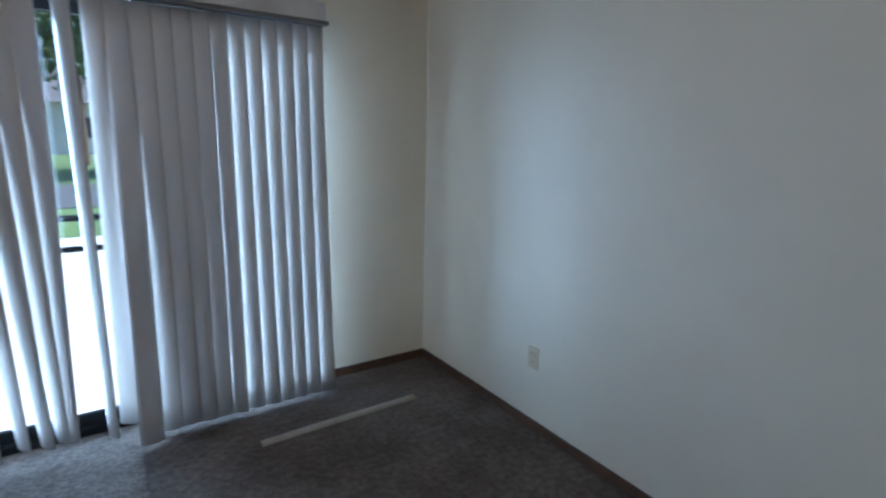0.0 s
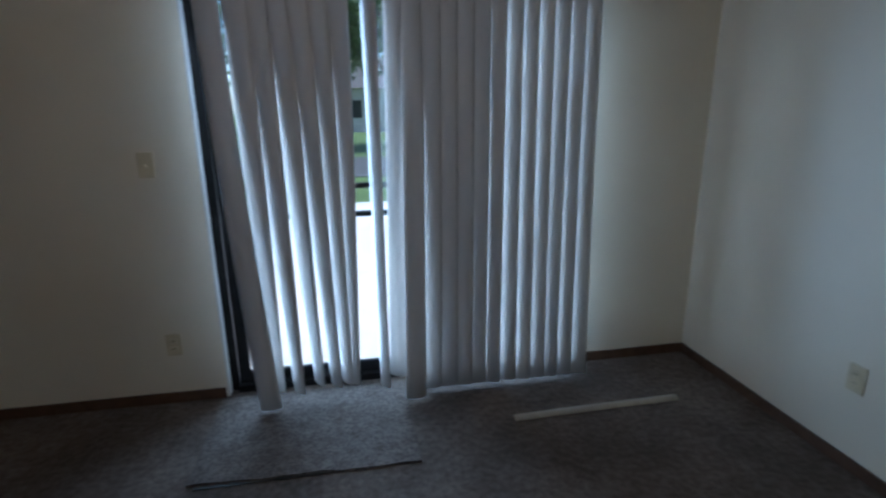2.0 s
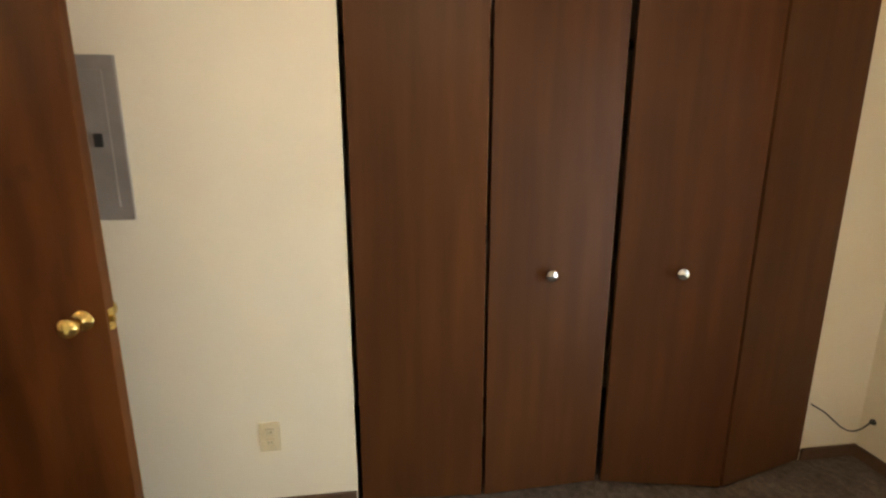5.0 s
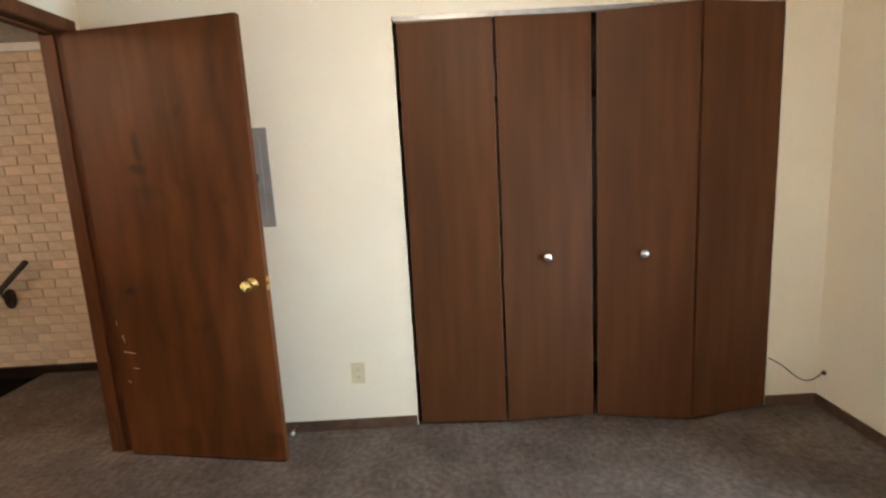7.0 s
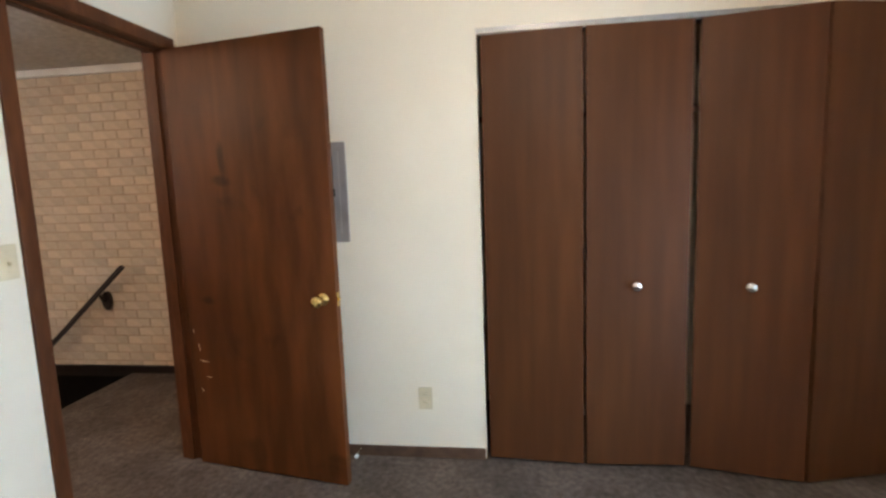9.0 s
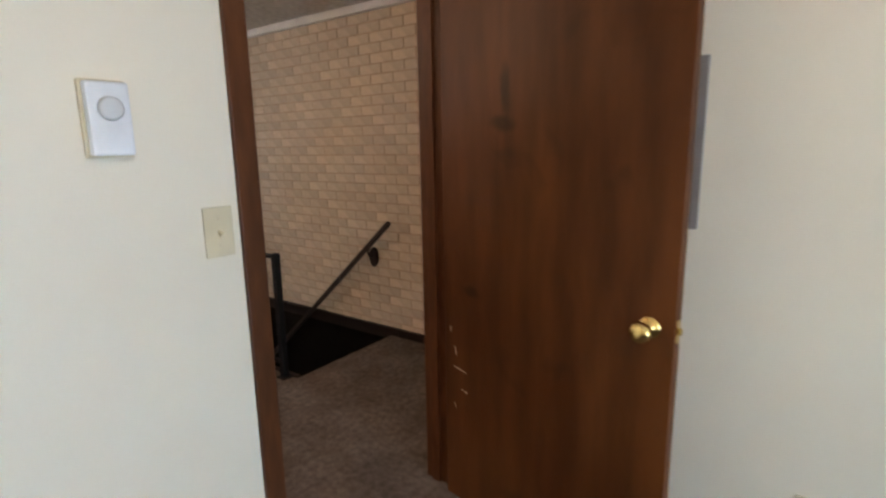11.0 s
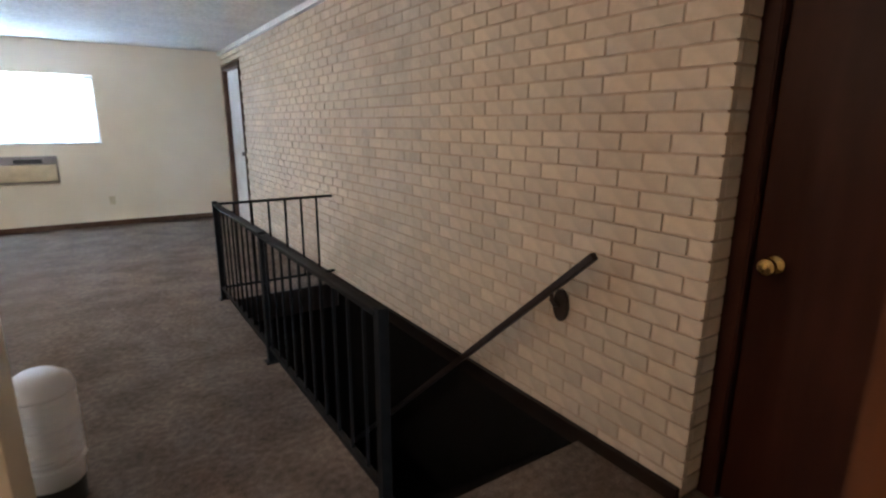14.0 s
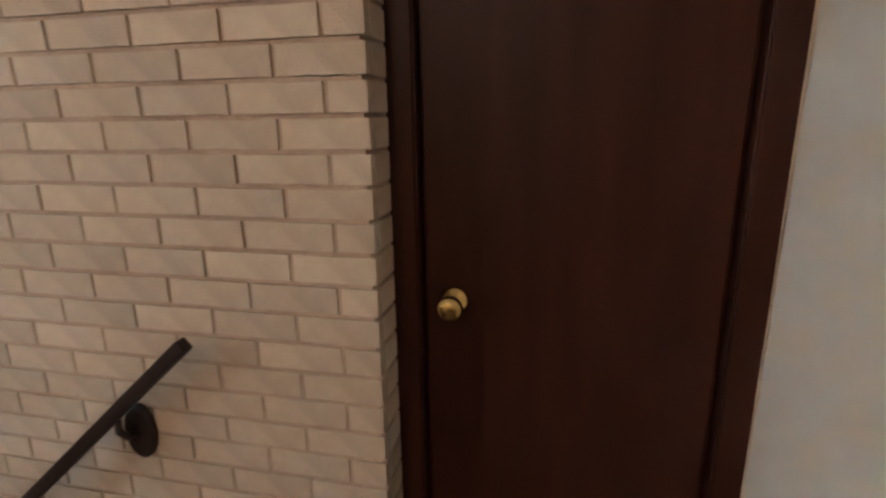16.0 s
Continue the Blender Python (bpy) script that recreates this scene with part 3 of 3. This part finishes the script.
# ---- patio door ----
patio = tagged(new("door_2"), "sliding patio door in a dark bronze aluminium frame", "patio door", "", "structure")
Y0, Y1 = NORTH + 0.055, NORTH + 0.13
part("frame_side", box(PAT_A, PAT_A + 0.045, Y0, Y1, 0, PAT_H, 0.003), BRONZE, patio)
part("frame_side", box(PAT_B - 0.045, PAT_B, Y0, Y1, 0, PAT_H, 0.003), BRONZE, patio)
part("frame_head", box(PAT_A + 0.045, PAT_B - 0.045, Y0, Y1, PAT_H - 0.05, PAT_H, 0.003), BRONZE, patio)
part("track", box(PAT_A + 0.045, PAT_B - 0.045, Y0 - 0.03, Y1, 0.0, 0.035, 0.003), BRONZE, patio)
for a, b, yy in ((PAT_A + 0.05, 0.665, NORTH + 0.075), (0.61, PAT_B - 0.05, NORTH + 0.108)):
    sash = part("sash", boxes((a, a + 0.055, yy - 0.014, yy + 0.014, 0.037, PAT_H - 0.052), (b - 0.055, b, yy - 0.014, yy + 0.014, 0.037, PAT_H - 0.052),
                              (a + 0.055, b - 0.055, yy - 0.014, yy + 0.014, 0.037, 0.095), (a + 0.055, b - 0.055, yy - 0.014, yy + 0.014, PAT_H - 0.1, PAT_H - 0.052)), BRONZE, patio)
    g = part("pane", box(a + 0.05, b - 0.05, yy - 0.003, yy + 0.003, 0.09, PAT_H - 0.095), GLASS, sash)
    g.visible_shadow = False
for z in (1.05, 0.905):
    part("crossbar", box(PAT_A + 0.05, 0.61, NORTH + 0.098, NORTH + 0.122, z - 0.014, z + 0.014, 0.003), BRONZE, patio)
part("handle", boxes((PAT_A + 0.07, PAT_A + 0.095, NORTH + 0.03, NORTH + 0.06, 0.92, 1.10), bevel=0.006), BRONZE, patio)
setting("trim_patio", boxes((PAT_A - 0.001, PAT_A + 0.006, NORTH - 0.002, Y0 - 0.001, 0, PAT_H), (PAT_B - 0.006, PAT_B + 0.001, NORTH - 0.002, Y0 - 0.001, 0, PAT_H)), WHITEDOOR, "painted returns beside the patio door", "trim")

# ---- vertical blind ----
VY = 4.245
blind = thing("blind_headrail", (0, VY, 0), "white valance and grey track of the vertical blind", "blind")
part("valance", box(-0.395, 1.56, -0.10, -0.088, 1.99, 2.075, 0.003), HEADRAIL, blind)
part("valance_top", box(-0.395, 1.56, -0.088, NORTH - VY - 0.002, 2.066, 2.075, 0.002), HEADRAIL, blind)
part("valance_end", box(1.548, 1.56, -0.088, NORTH - VY - 0.002, 1.985, 2.066, 0.002), RAILMETAL, blind)
part("valance_end", box(-0.395, -0.383, -0.088, NORTH - VY - 0.002, 1.985, 2.066, 0.002), RAILMETAL, blind)
part("track", box(-0.37, 1.575, -0.02, 0.025, 1.975, 2.02, 0.003), RAILMETAL, blind, "grey metal track")
part("lip", box(-0.395, 1.575, -0.104, -0.07, 1.972, 1.99, 0.002), RAILMETAL, blind, "grey lower edge of the valance")


def vane(x, angle, bottom_dx, bottom_dy, twist, z0, wob):
    """One hanging vane: a thin curved strip that may lean, turn and swing towards its foot."""
    bm = bmesh.new()
    n, k = 14, 6
    w, sag = 0.101, -0.014
    rows = []
    for i in range(n + 1):
        u = i / n
        a = radians(angle + twist * u + wob * math.sin(3.1 * u + x * 9))
        cx, cy = bottom_dx * u ** 1.5, bottom_dy * u ** 1.5
        row = []
        for side in (0.0, 0.0009):
            line = []
            for j in range(k + 1):
                s = j / k - 0.5
                px, py = s * w, sag * (1 - 4 * s * s) + side
                line.append(bm.verts.new((cx + px * math.cos(a) - py * math.sin(a), cy + px * math.sin(a) + py * math.cos(a), 1.974 + (z0 - 1.974) * u)))
            row.append(line)
        rows.append(row)
    for r0, r1 in zip(rows, rows[1:]):
        for s in (0, 1):
            for j in range(k):
                bm.faces.new((r0[s][j], r0[s][j + 1], r1[s][j + 1], r1[s][j]))
        for j in (0, k):
            bm.faces.new((r0[0][j], r0[1][j], r1[1][j], r1[0][j]))
    for r in (rows[0], rows[-1]):
        for j in range(k):
            bm.faces.new((r[0][j], r[0][j + 1], r[1][j + 1], r[1][j]))
    root = thing("blind_vane", (x, VY, 0), "long off-white vinyl vane of the vertical blind", "blind vane", "vertical blind vanes")
    part("strip", bm, VANE, root, smooth=True)
    part("carrier", box(-0.012, 0.012, -0.008, 0.012, 1.967, 1.979), WHITEP, root)
    return root


# (top x, foot dx, foot dy, turn at the head, turn towards the foot, foot height)
LEFT = [(-0.15, 0.10, -0.06, 4, -6, 0.014), (-0.035, 0.02, 0.04, 2, -58, 0.06), (0.045, 0.035, 0.02, 3, -54, 0.05), (0.13, 0.05, 0.05, 2, -56, 0.07), (0.21, 0.055, 0.03, 3, -54, 0.06),
        (0.29, 0.03, 0.04, 4, -58, 0.065), (0.372, -0.02, 0.04, 2, -56, 0.06), (0.505, 0.008, 0.02, -48, -22, 0.04), (0.618, -0.03, 0.05, 2, -30, 0.07), (0.69, -0.03, -0.09, 4, -4, 0.012)]
for i, (x, dx, dy, head, tw, foot) in enumerate(LEFT):
    vane(x, head, dx, dy, tw, foot, 4)
RIGHT = 11
for i in range(RIGHT):
    vane(0.775 + i * 0.0748, (-8 if i < 4 else -27) + 4 * math.sin(i * 2.6), -0.022 + 0.005 * i + 0.006 * math.sin(i * 1.3), -0.01, 3 * math.sin(i * 1.7), 0.014 + 0.003 * (i % 2), 2)

# fallen vane on the carpet
fallen = thing("fallen_vane", (1.517, 3.903, 0.002), "broken-off off-white blind vane lying on the carpet", "blind vane", rz=1.3)
bm = bmesh.new()
rows = []
for i in range(13):
    u = i / 12
    row = []
    for side in (0, 0.0011):
        row.append([bm.verts.new(((u - 0.5) * 0.86, (j / 6 - 0.5) * 0.052, 0.0135 * (1 - 4 * (j / 6 - 0.5) ** 2) + side + 0.002 * math.sin(5 * u))) for j in range(7)])
    rows.append(row)
for r0, r1 in zip(rows, rows[1:]):
    for s in (0, 1):
        for j in range(6):
            bm.faces.new((r0[s][j], r0[s][j + 1], r1[s][j + 1], r1[s][j]))
    for j in (0, 6):
        bm.faces.new((r0[0][j], r0[1][j], r1[1][j], r1[0][j]))
for r in (rows[0], rows[-1]):
    for j in range(6):
        bm.faces.new((r[0][j], r[0][j + 1], r[1][j + 1], r[1][j]))
part("strip", bm, OLDVANE, fallen, smooth=True)

# patch of newer carpet before the patio door, with a lifted front edge
bm = bmesh.new()
nx, ny = 40, 16
grid = []
for j in range(ny + 1):
    row = []
    for i in range(nx + 1):
        x = -0.31 + 0.925 * i / nx
        y = 3.70 + (NORTH - 0.03 - 3.70) * j / ny + (0.003 * math.sin(i * 0.9) + 0.004 * math.sin(i * 0.37) - 0.03 * i / nx if j == 0 else 0)
        z = 0.006 + 0.003 * noise.noise((x * 9, y * 9, 0)) + (0.003 if j == 0 else 0)
        row.append(bm.verts.new((x, y, z)))
    grid.append(row)
for j in range(ny):
    for i in range(nx):
        bm.faces.new((grid[j][i], grid[j][i + 1], grid[j + 1][i + 1], grid[j + 1][i]))
ext = bmesh.ops.extrude_face_region(bm, geom=list(bm.faces))
bmesh.ops.translate(bm, vec=(0, 0, -0.010), verts=[g for g in ext["geom"] if isinstance(g, bmesh.types.BMVert)])
tagged(part("carpet_patch", bm, PATCH), "patch of paler carpet with a lifted edge at the patio door", "carpet patch")
setting("trim_seam", boxes((-0.28, 0.60, 3.676, 3.690, -0.001, 0.0035)), SLOT, "dark seam in the carpet", "trim")

# ---- stair railing ----
RX, RZ = -1.616, 0.755
rail = thing("stair_railing", (0, 0, 0), "black iron railing with square balusters round the stair opening", "railing")
ya, yb, ym = -0.625, -3.36, -2.05
for y in (ya, ym, yb):
    p = part("post", box(RX - 0.019, RX + 0.019, y - 0.019, y + 0.019, 0, RZ + 0.012, 0.003), IRON, rail)
    part("foot", box(RX - 0.035, RX + 0.035, y - 0.035, y + 0.035, 0.0, 0.008, 0.002), IRON, p)
part("top_rail", box(RX - 0.022, RX + 0.022, yb, ya - 0.01, RZ - 0.018, RZ, 0.004), IRON, rail)
part("bottom_rail", box(RX - 0.012, RX + 0.012, yb + 0.02, ya - 0.02, 0.085, 0.105, 0.002), IRON, rail)
part("top_rail", box(BRICKX + 0.002, RX - 0.022, yb - 0.02, yb + 0.02, RZ - 0.016, RZ, 0.004), IRON, rail)
part("bottom_rail", box(BRICKX + 0.002, RX - 0.022, yb - 0.011, yb + 0.011, 0.085, 0.105, 0.002), IRON, rail)
n = 20
for i in range(1, n):
    y = ya + (yb - ya) * i / n
    if abs(y - ym) > 0.05:
        part("baluster", box(RX - 0.0055, RX + 0.0055, y - 0.0055, y + 0.0055, 0.105, RZ - 0.018), IRON, rail)
for i in range(1, 7):
    x = RX - i * 0.1305
    part("baluster", box(x - 0.007, x + 0.007, yb - 0.007, yb + 0.007, 0.105, RZ - 0.016), IRON, rail)

# handrail on the bricks
hr = thing("handrail", (0, 0, 0), "dark iron handrail sloping down the brick wall", "handrail")
top, low = Vector((-2.468, -0.50, 0.845)), Vector((-2.468, -3.1, -1.48))
d = (low - top).normalized()
m = Matrix.Translation(top) @ d.to_track_quat("X", "Z").to_matrix().to_4x4()
part("bar", add_box(bmesh.new(), 0, (low - top).length, -0.016, 0.016, -0.016, 0.016, 0.006, m), HANDIRON, hr)
for y in (-0.712, -2.4):
    u = (top.y - y) / (top.y - low.y)
    z = top.z + (low.z - top.z) * u
    bm = lathe([(0.052, 0.0), (0.052, 0.012), (0.046, 0.018)], 26, "X")
    bmesh.ops.transform(bm, matrix=Matrix.Translation((BRICKX + 0.002, y, z - 0.085)) @ Matrix.Diagonal((1, 0.8, 1.4, 1)), verts=bm.verts)
    b = part("bracket_plate", bm, HANDIRON, hr)
    part("bracket_arm", tube([(BRICKX + 0.015, y, z - 0.085), (BRICKX + 0.05, y, z - 0.075), (-2.468, y, z - 0.05), (-2.468, y, z - 0.02)], 0.009), HANDIRON, b)

# ---- narrow closet door at the end of the bricks ----
door_frame("door_frame_2", -0.03, 0.605, 2.04, -2.74, -2.66, "y", "dark wooden frame of the narrow hall door", sides=(0, 1), mat=HALLWOOD)
hall_door = thing("door_3", (-2.672, 0, 0), "closed dark brown wooden door with a brass knob", "door")
part("leaf", box(-0.036, 0.0, -0.017, 0.592, 0.012, 2.03, 0.002), HALLWOOD, hall_door)
knob_set(hall_door, 0.0, 0.045, 0.906, 1, BRASS, "X")

# ---- far door, window, air conditioner ----
door_frame("door_frame_3", FD_A, FD_B, 2.04, BRICKX - 0.1, BRICKX + 0.0, "y", "dark frame of the far door", casing=0.05, sides=(0, 1), mat=BASEWOOD)
far_door = thing("door_4", (BRICKX - 0.045, 0, 0), "closed white painted door at the end of the bricks", "door")
part("leaf", box(-0.035, 0.0, FD_A + 0.014, FD_B - 0.014, 0.01, 2.025, 0.002), WHITEDOOR, far_door)
knob_set(far_door, 0.0, FD_B - 0.08, 0.95, 1, GREYP, "X")
win = tagged(new("window_1"), "high sliding window with a drawn white blind", "window", "", "structure")
fw = 0.035
part("window_frame", boxes((WIN_A, WIN_A + fw, FAR - 0.13, FAR - 0.08, WIN_Z0, WIN_Z1), (WIN_B - fw, WIN_B, FAR - 0.13, FAR - 0.08, WIN_Z0, WIN_Z1), (WIN_A + fw, WIN_B - fw, FAR - 0.13, FAR - 0.08, WIN_Z0, WIN_Z0 + fw),
                           (WIN_A + fw, WIN_B - fw, FAR - 0.13, FAR - 0.08, WIN_Z1 - fw, WIN_Z1), (-0.18, -0.145, FAR - 0.13, FAR - 0.08, WIN_Z0 + fw, WIN_Z1 - fw)), CHROME, win)
for a, b in ((WIN_A + fw, -0.18), (-0.145, WIN_B - fw)):
    g = part("pane", box(a, b, FAR - 0.108, FAR - 0.102, WIN_Z0 + fw, WIN_Z1 - fw), GLASS, win)
    g.visible_shadow = False
part("window_sill", box(WIN_A - 0.02, WIN_B + 0.02, FAR - 0.08, FAR + 0.015, WIN_Z0 - 0.02, WIN_Z0 + 0.004, 0.004), WHITEDOOR, win)
part("blind", boxes(*[(WIN_A + 0.006, WIN_B - 0.006, FAR - 0.06, FAR - 0.058, WIN_Z0 + 0.006 + i * 0.027, WIN_Z0 + 0.033 + i * 0.027) for i in range(29)]), SHADE, win, "drawn white blind, glowing with daylight")
ac = thing("air_conditioner", (-0.18, FAR, 0.772), "beige through-wall air conditioner with a grey grille", "air conditioner")
part("sleeve", boxes((-0.325, 0.325, -0.1, 0.06, -0.16, -0.145), (-0.325, 0.325, -0.1, 0.06, 0.145, 0.16), (-0.325, -0.31, -0.1, 0.06, -0.145, 0.145), (0.31, 0.325, -0.1, 0.06, -0.145, 0.145)), GREYP, ac)
part("front", box(-0.31, 0.31, -0.05, 0.085, -0.145, 0.06, 0.008), ALMOND, ac)
part("control_panel", box(-0.31, 0.31, -0.05, 0.075, 0.062, 0.145, 0.006), GREYP, ac, "grey control strip")
for i in range(9):
    part("slat", box(-0.29, 0.29, 0.085, 0.090, -0.13 + i * 0.02, -0.122 + i * 0.02), ALMOND, ac)
part("vent", box(-0.18, 0.10, 0.075, 0.079, 0.078, 0.128, 0.002), SLOT, ac, "dark air outlet")

# ceiling lamps of corridor, dining corner and bedroom
lamp = thing("ceiling_light", (0.1, -0.45, CEILING), "round warm ceiling lamp", "ceiling light", "ceiling lamps")
part("canopy", lathe([(0.07, -0.001), (0.07, -0.02), (0.05, -0.03)], 28), WHITEP, lamp)
lg = part("globe", lathe([(0.05, -0.03), (0.09, -0.06), (0.105, -0.11), (0.09, -0.17), (0.04, -0.20), (0.01, -0.205)], 28), LAMPGLASS, lamp, smooth=True)
lg.visible_shadow = False
copy_thing(lamp, pose(0.1, -4.0, CEILING))
copy_thing(lamp, pose(0.25, 2.58, CEILING))

# rounded white plastic bin beyond the wall's end
binn = thing("waste_bin", (-0.655, -1.33, 0), "rounded white plastic bin with a ribbed rim and dark foot", "bin")
part("foot", lathe([(0.085, 0.0), (0.088, 0.05), (0.088, 0.09)], 28), SLOT, binn)
part("body", lathe([(0.09, 0.09), (0.096, 0.25), (0.10, 0.42), (0.10, 0.43)], 28), BAG, binn, smooth=True)
for i in range(9):
    part("rib", lathe([(0.094, 0.16 + i * 0.03), (0.102, 0.166 + i * 0.03), (0.102, 0.174 + i * 0.03), (0.094, 0.18 + i * 0.03)], 28), BAG, binn)
part("lid", lathe([(0.103, 0.43), (0.103, 0.445), (0.09, 0.48), (0.055, 0.505), (0.01, 0.51)], 28), BAG, binn, smooth=True)

# ---- outside ----
bm = bmesh.new()
add_box(bm, -60, 60, NORTH + 0.15, 400, -0.6, -0.12)
add_box(bm, -60, 60, -400, FAR - 0.15, -3.2, -2.9)
setting("ground", bm, GRASS, "rough green lawn", "lawn")
setting("pavement", box(-6, 14, NORTH + 0.15, 10.4, -0.118, -0.06), CONCRETE, "pale sunlit concrete terrace", "terrace")
setting("road", box(-60, 60, 14.2, 19.5, -0.118, -0.10), ASPHALT, "grey street beyond the lawn", "road")
wing = tagged(part("garden_wall", box(-0.80, -0.62, NORTH + 0.15, 6.42, -0.12, 2.6), MORTAR), "brick screen wall beside the terrace", "brick wall")
bm = bmesh.new()
for k in range(36):
    z = -0.06 + k * 0.0735
    for i in range(9):
        y = 4.55 + i * 0.21 + (0.105 if k % 2 else 0)
        if y + 0.2 < 6.42:
            add_box(bm, -0.622, -0.610, y, y + 0.198, z, z + 0.063)
part("brick_face", bm, REDBRICK, wing)["kind"] = "stuff"


def tree(x, y, h, seed, spread):
    """A tapered trunk with limbs and a loose crown of small leaves."""
    rnd = random.Random(seed)
    root = thing("tree", (x, y, -0.12), "leafy green tree beyond the street", "tree", "trees outside")
    bm = tube([(0, 0, 0), (0.05, 0.02, h * 0.25), (0.12, -0.05, h * 0.5), (0.05, 0.02, h * 0.8)], 0.16, 9)
    for v in bm.verts:
        s = 1.15 - 0.95 * max(0, v.co.z) / (h * 0.8)
        v.co.x, v.co.y = v.co.x * s, v.co.y * s
    part("trunk", bm, BARK, root)
    clumps = []
    for i in range(7):
        a = i * 2.4 + rnd.random()
        z0 = h * (0.3 + 0.07 * i)
        end = Vector((math.cos(a) * spread * (0.55 + 0.4 * rnd.random()), math.sin(a) * spread * 0.8, z0 + h * 0.18))
        part("limb", tube([(0.05, 0, z0), tuple(end * 0.5 + Vector((0, 0, z0 * 0.5 + 0.1))), tuple(end)], 0.045, 6), BARK, root)
        clumps += [end, end * 0.6 + Vector((0, 0, z0 * 0.4 + 0.5))]
    for i in range(10):
        clumps.append(Vector((rnd.gauss(0, spread * 0.5), rnd.gauss(0, spread * 0.5), h * (0.45 + 0.5 * rnd.random()))))
    verts, faces = [], []
    for c in clumps:
        for i in range(260):
            p = c + Vector((rnd.gauss(0, 0.55), rnd.gauss(0, 0.55), rnd.gauss(0, 0.45)))
            q = Euler((rnd.random() * 6, rnd.random() * 6, rnd.random() * 6)).to_matrix()
            s = 0.09 + 0.07 * rnd.random()
            b = len(verts)
            verts += [p + q @ Vector(o) * s for o in ((-1, 0, 0), (0, -0.5, 0.1), (1, 0, 0), (0, 0.5, 0.1))]
            faces.append((b, b + 1, b + 2, b + 3))
    me = bpy.data.meshes.new("crown")
    me.from_pydata(verts, [], faces)
    me.materials.append(LEAF)
    crown = new("crown", me)
    crown.parent = root


for i, (x, y, h) in enumerate(((-5.5, 21.5, 7.5), (-1.6, 23.5, 8.5), (2.2, 21.8, 7.0), (5.4, 24.0, 8.2), (9.0, 22.0, 7.6), (0.4, 29.0, 9.5), (-9.0, 25.0, 8.8), (13.0, 26.0, 9.0))):
    tree(x, y, h, 10 + i, 2.0)
house = thing("house", (3.0, 40.0, -0.12), "pale house behind the trees across the street", "house")
part("wall", box(-9, 9, 0, 8, 0, 3.0), SIDING, house)
bm = bmesh.new()
vs = [bm.verts.new(p) for p in ((-9.5, -0.5, 3), (9.5, -0.5, 3), (9.5, 8.5, 3), (-9.5, 8.5, 3), (-9.5, 4, 5.4), (9.5, 4, 5.4))]
for f in ((0, 1, 5, 4), (2, 3, 4, 5), (0, 4, 3), (1, 2, 5), (0, 3, 2, 1)):
    bm.faces.new([vs[i] for i in f])
part("roof", bm, ROOF, house)
for x in (-6, -2, 3, 6.5):
    part("window", box(x - 0.6, x + 0.6, -0.04, 0.02, 1.0, 2.2, 0.02), SLOT, house)

# ---- bricks of the long wall: the nearest singly, the rest joined ----
COURSE, LONG, JOINT = 0.0677, 0.2032, 0.0095
ZB = 0.903 - 13 * COURSE


def brick_mesh(name, length, depth, mat):
    h = COURSE - JOINT
    return mesh_of(box(-depth, 0.0, -length / 2, length / 2, -h / 2, h / 2, 0.0018), name, mat)


SHIFT = 0.013
FULL_END = brick_mesh("brick", LONG - SHIFT - JOINT, 0.03, BRICK)
FULL = brick_mesh("brick", LONG - JOINT, 0.03, BRICK)
HALF = brick_mesh("brick", LONG / 2 - SHIFT - JOINT, 0.03, BRICK)
verts, faces = [], []


def far_brick(y0, y1, z0, z1, dx):
    b = len(verts)
    x0, x1, e = BRICKX - 0.03, BRICKX + dx, 0.002
    verts.extend([(x0, y0, z0), (x0, y1, z0), (x0, y1, z1), (x0, y0, z1), (x1, y0 + e, z0 + e), (x1, y1 - e, z0 + e), (x1, y1 - e, z1 - e), (x1, y0 + e, z1 - e)])
    faces.extend([(b + 4, b + 5, b + 6, b + 7), (b, b + 1, b + 5, b + 4), (b + 1, b + 2, b + 6, b + 5), (b + 2, b + 3, b + 7, b + 6), (b + 3, b, b + 4, b + 7)])


rnd = random.Random(4)
for k in range(34):
    zc = ZB + k * COURSE + COURSE / 2
    if zc + COURSE / 2 > CEILING - 0.03:
        break
    y = BRICKEND
    while y > FAR:
        L = LONG - (y == BRICKEND) * (SHIFT + (k % 2) * LONG / 2)
        y0, y1 = y - L + JOINT, y
        yc = (y0 + y1) / 2
        y -= L
        if FD_A - 0.06 < yc < FD_B + 0.06 and zc < 2.1:
            continue
        if yc > -1.95:
            ob = new("brick", HALF if L < 0.15 else FULL_END if L < LONG - 0.001 else FULL)
            ob.parent = wall_brick
            ob.matrix_basis = pose(BRICKX + rnd.uniform(-0.001, 0.0012), yc, zc, rnd.uniform(-0.25, 0.25), 0, rnd.uniform(-0.3, 0.3))
        else:
            far_brick(y0, y1, zc - (COURSE - JOINT) / 2, zc + (COURSE - JOINT) / 2, rnd.uniform(-0.001, 0.0012))
me = bpy.data.meshes.new("far_bricks")
me.from_pydata(verts, [], faces)
me.materials.append(BRICKS)
rest = new("far_bricks", me)
rest.parent = wall_brick
rest["kind"] = "stuff"
RETURN = mesh_of(box(-0.095, 0, -0.012, 0.0, -0.029, 0.029, 0.0015), "brick", BRICK)
for k in range(33):
    ob = new("brick", RETURN)
    ob.parent = wall_brick
    ob.matrix_basis = pose(BRICKX - 0.032, BRICKEND + 0.0005, ZB + k * COURSE + COURSE / 2)
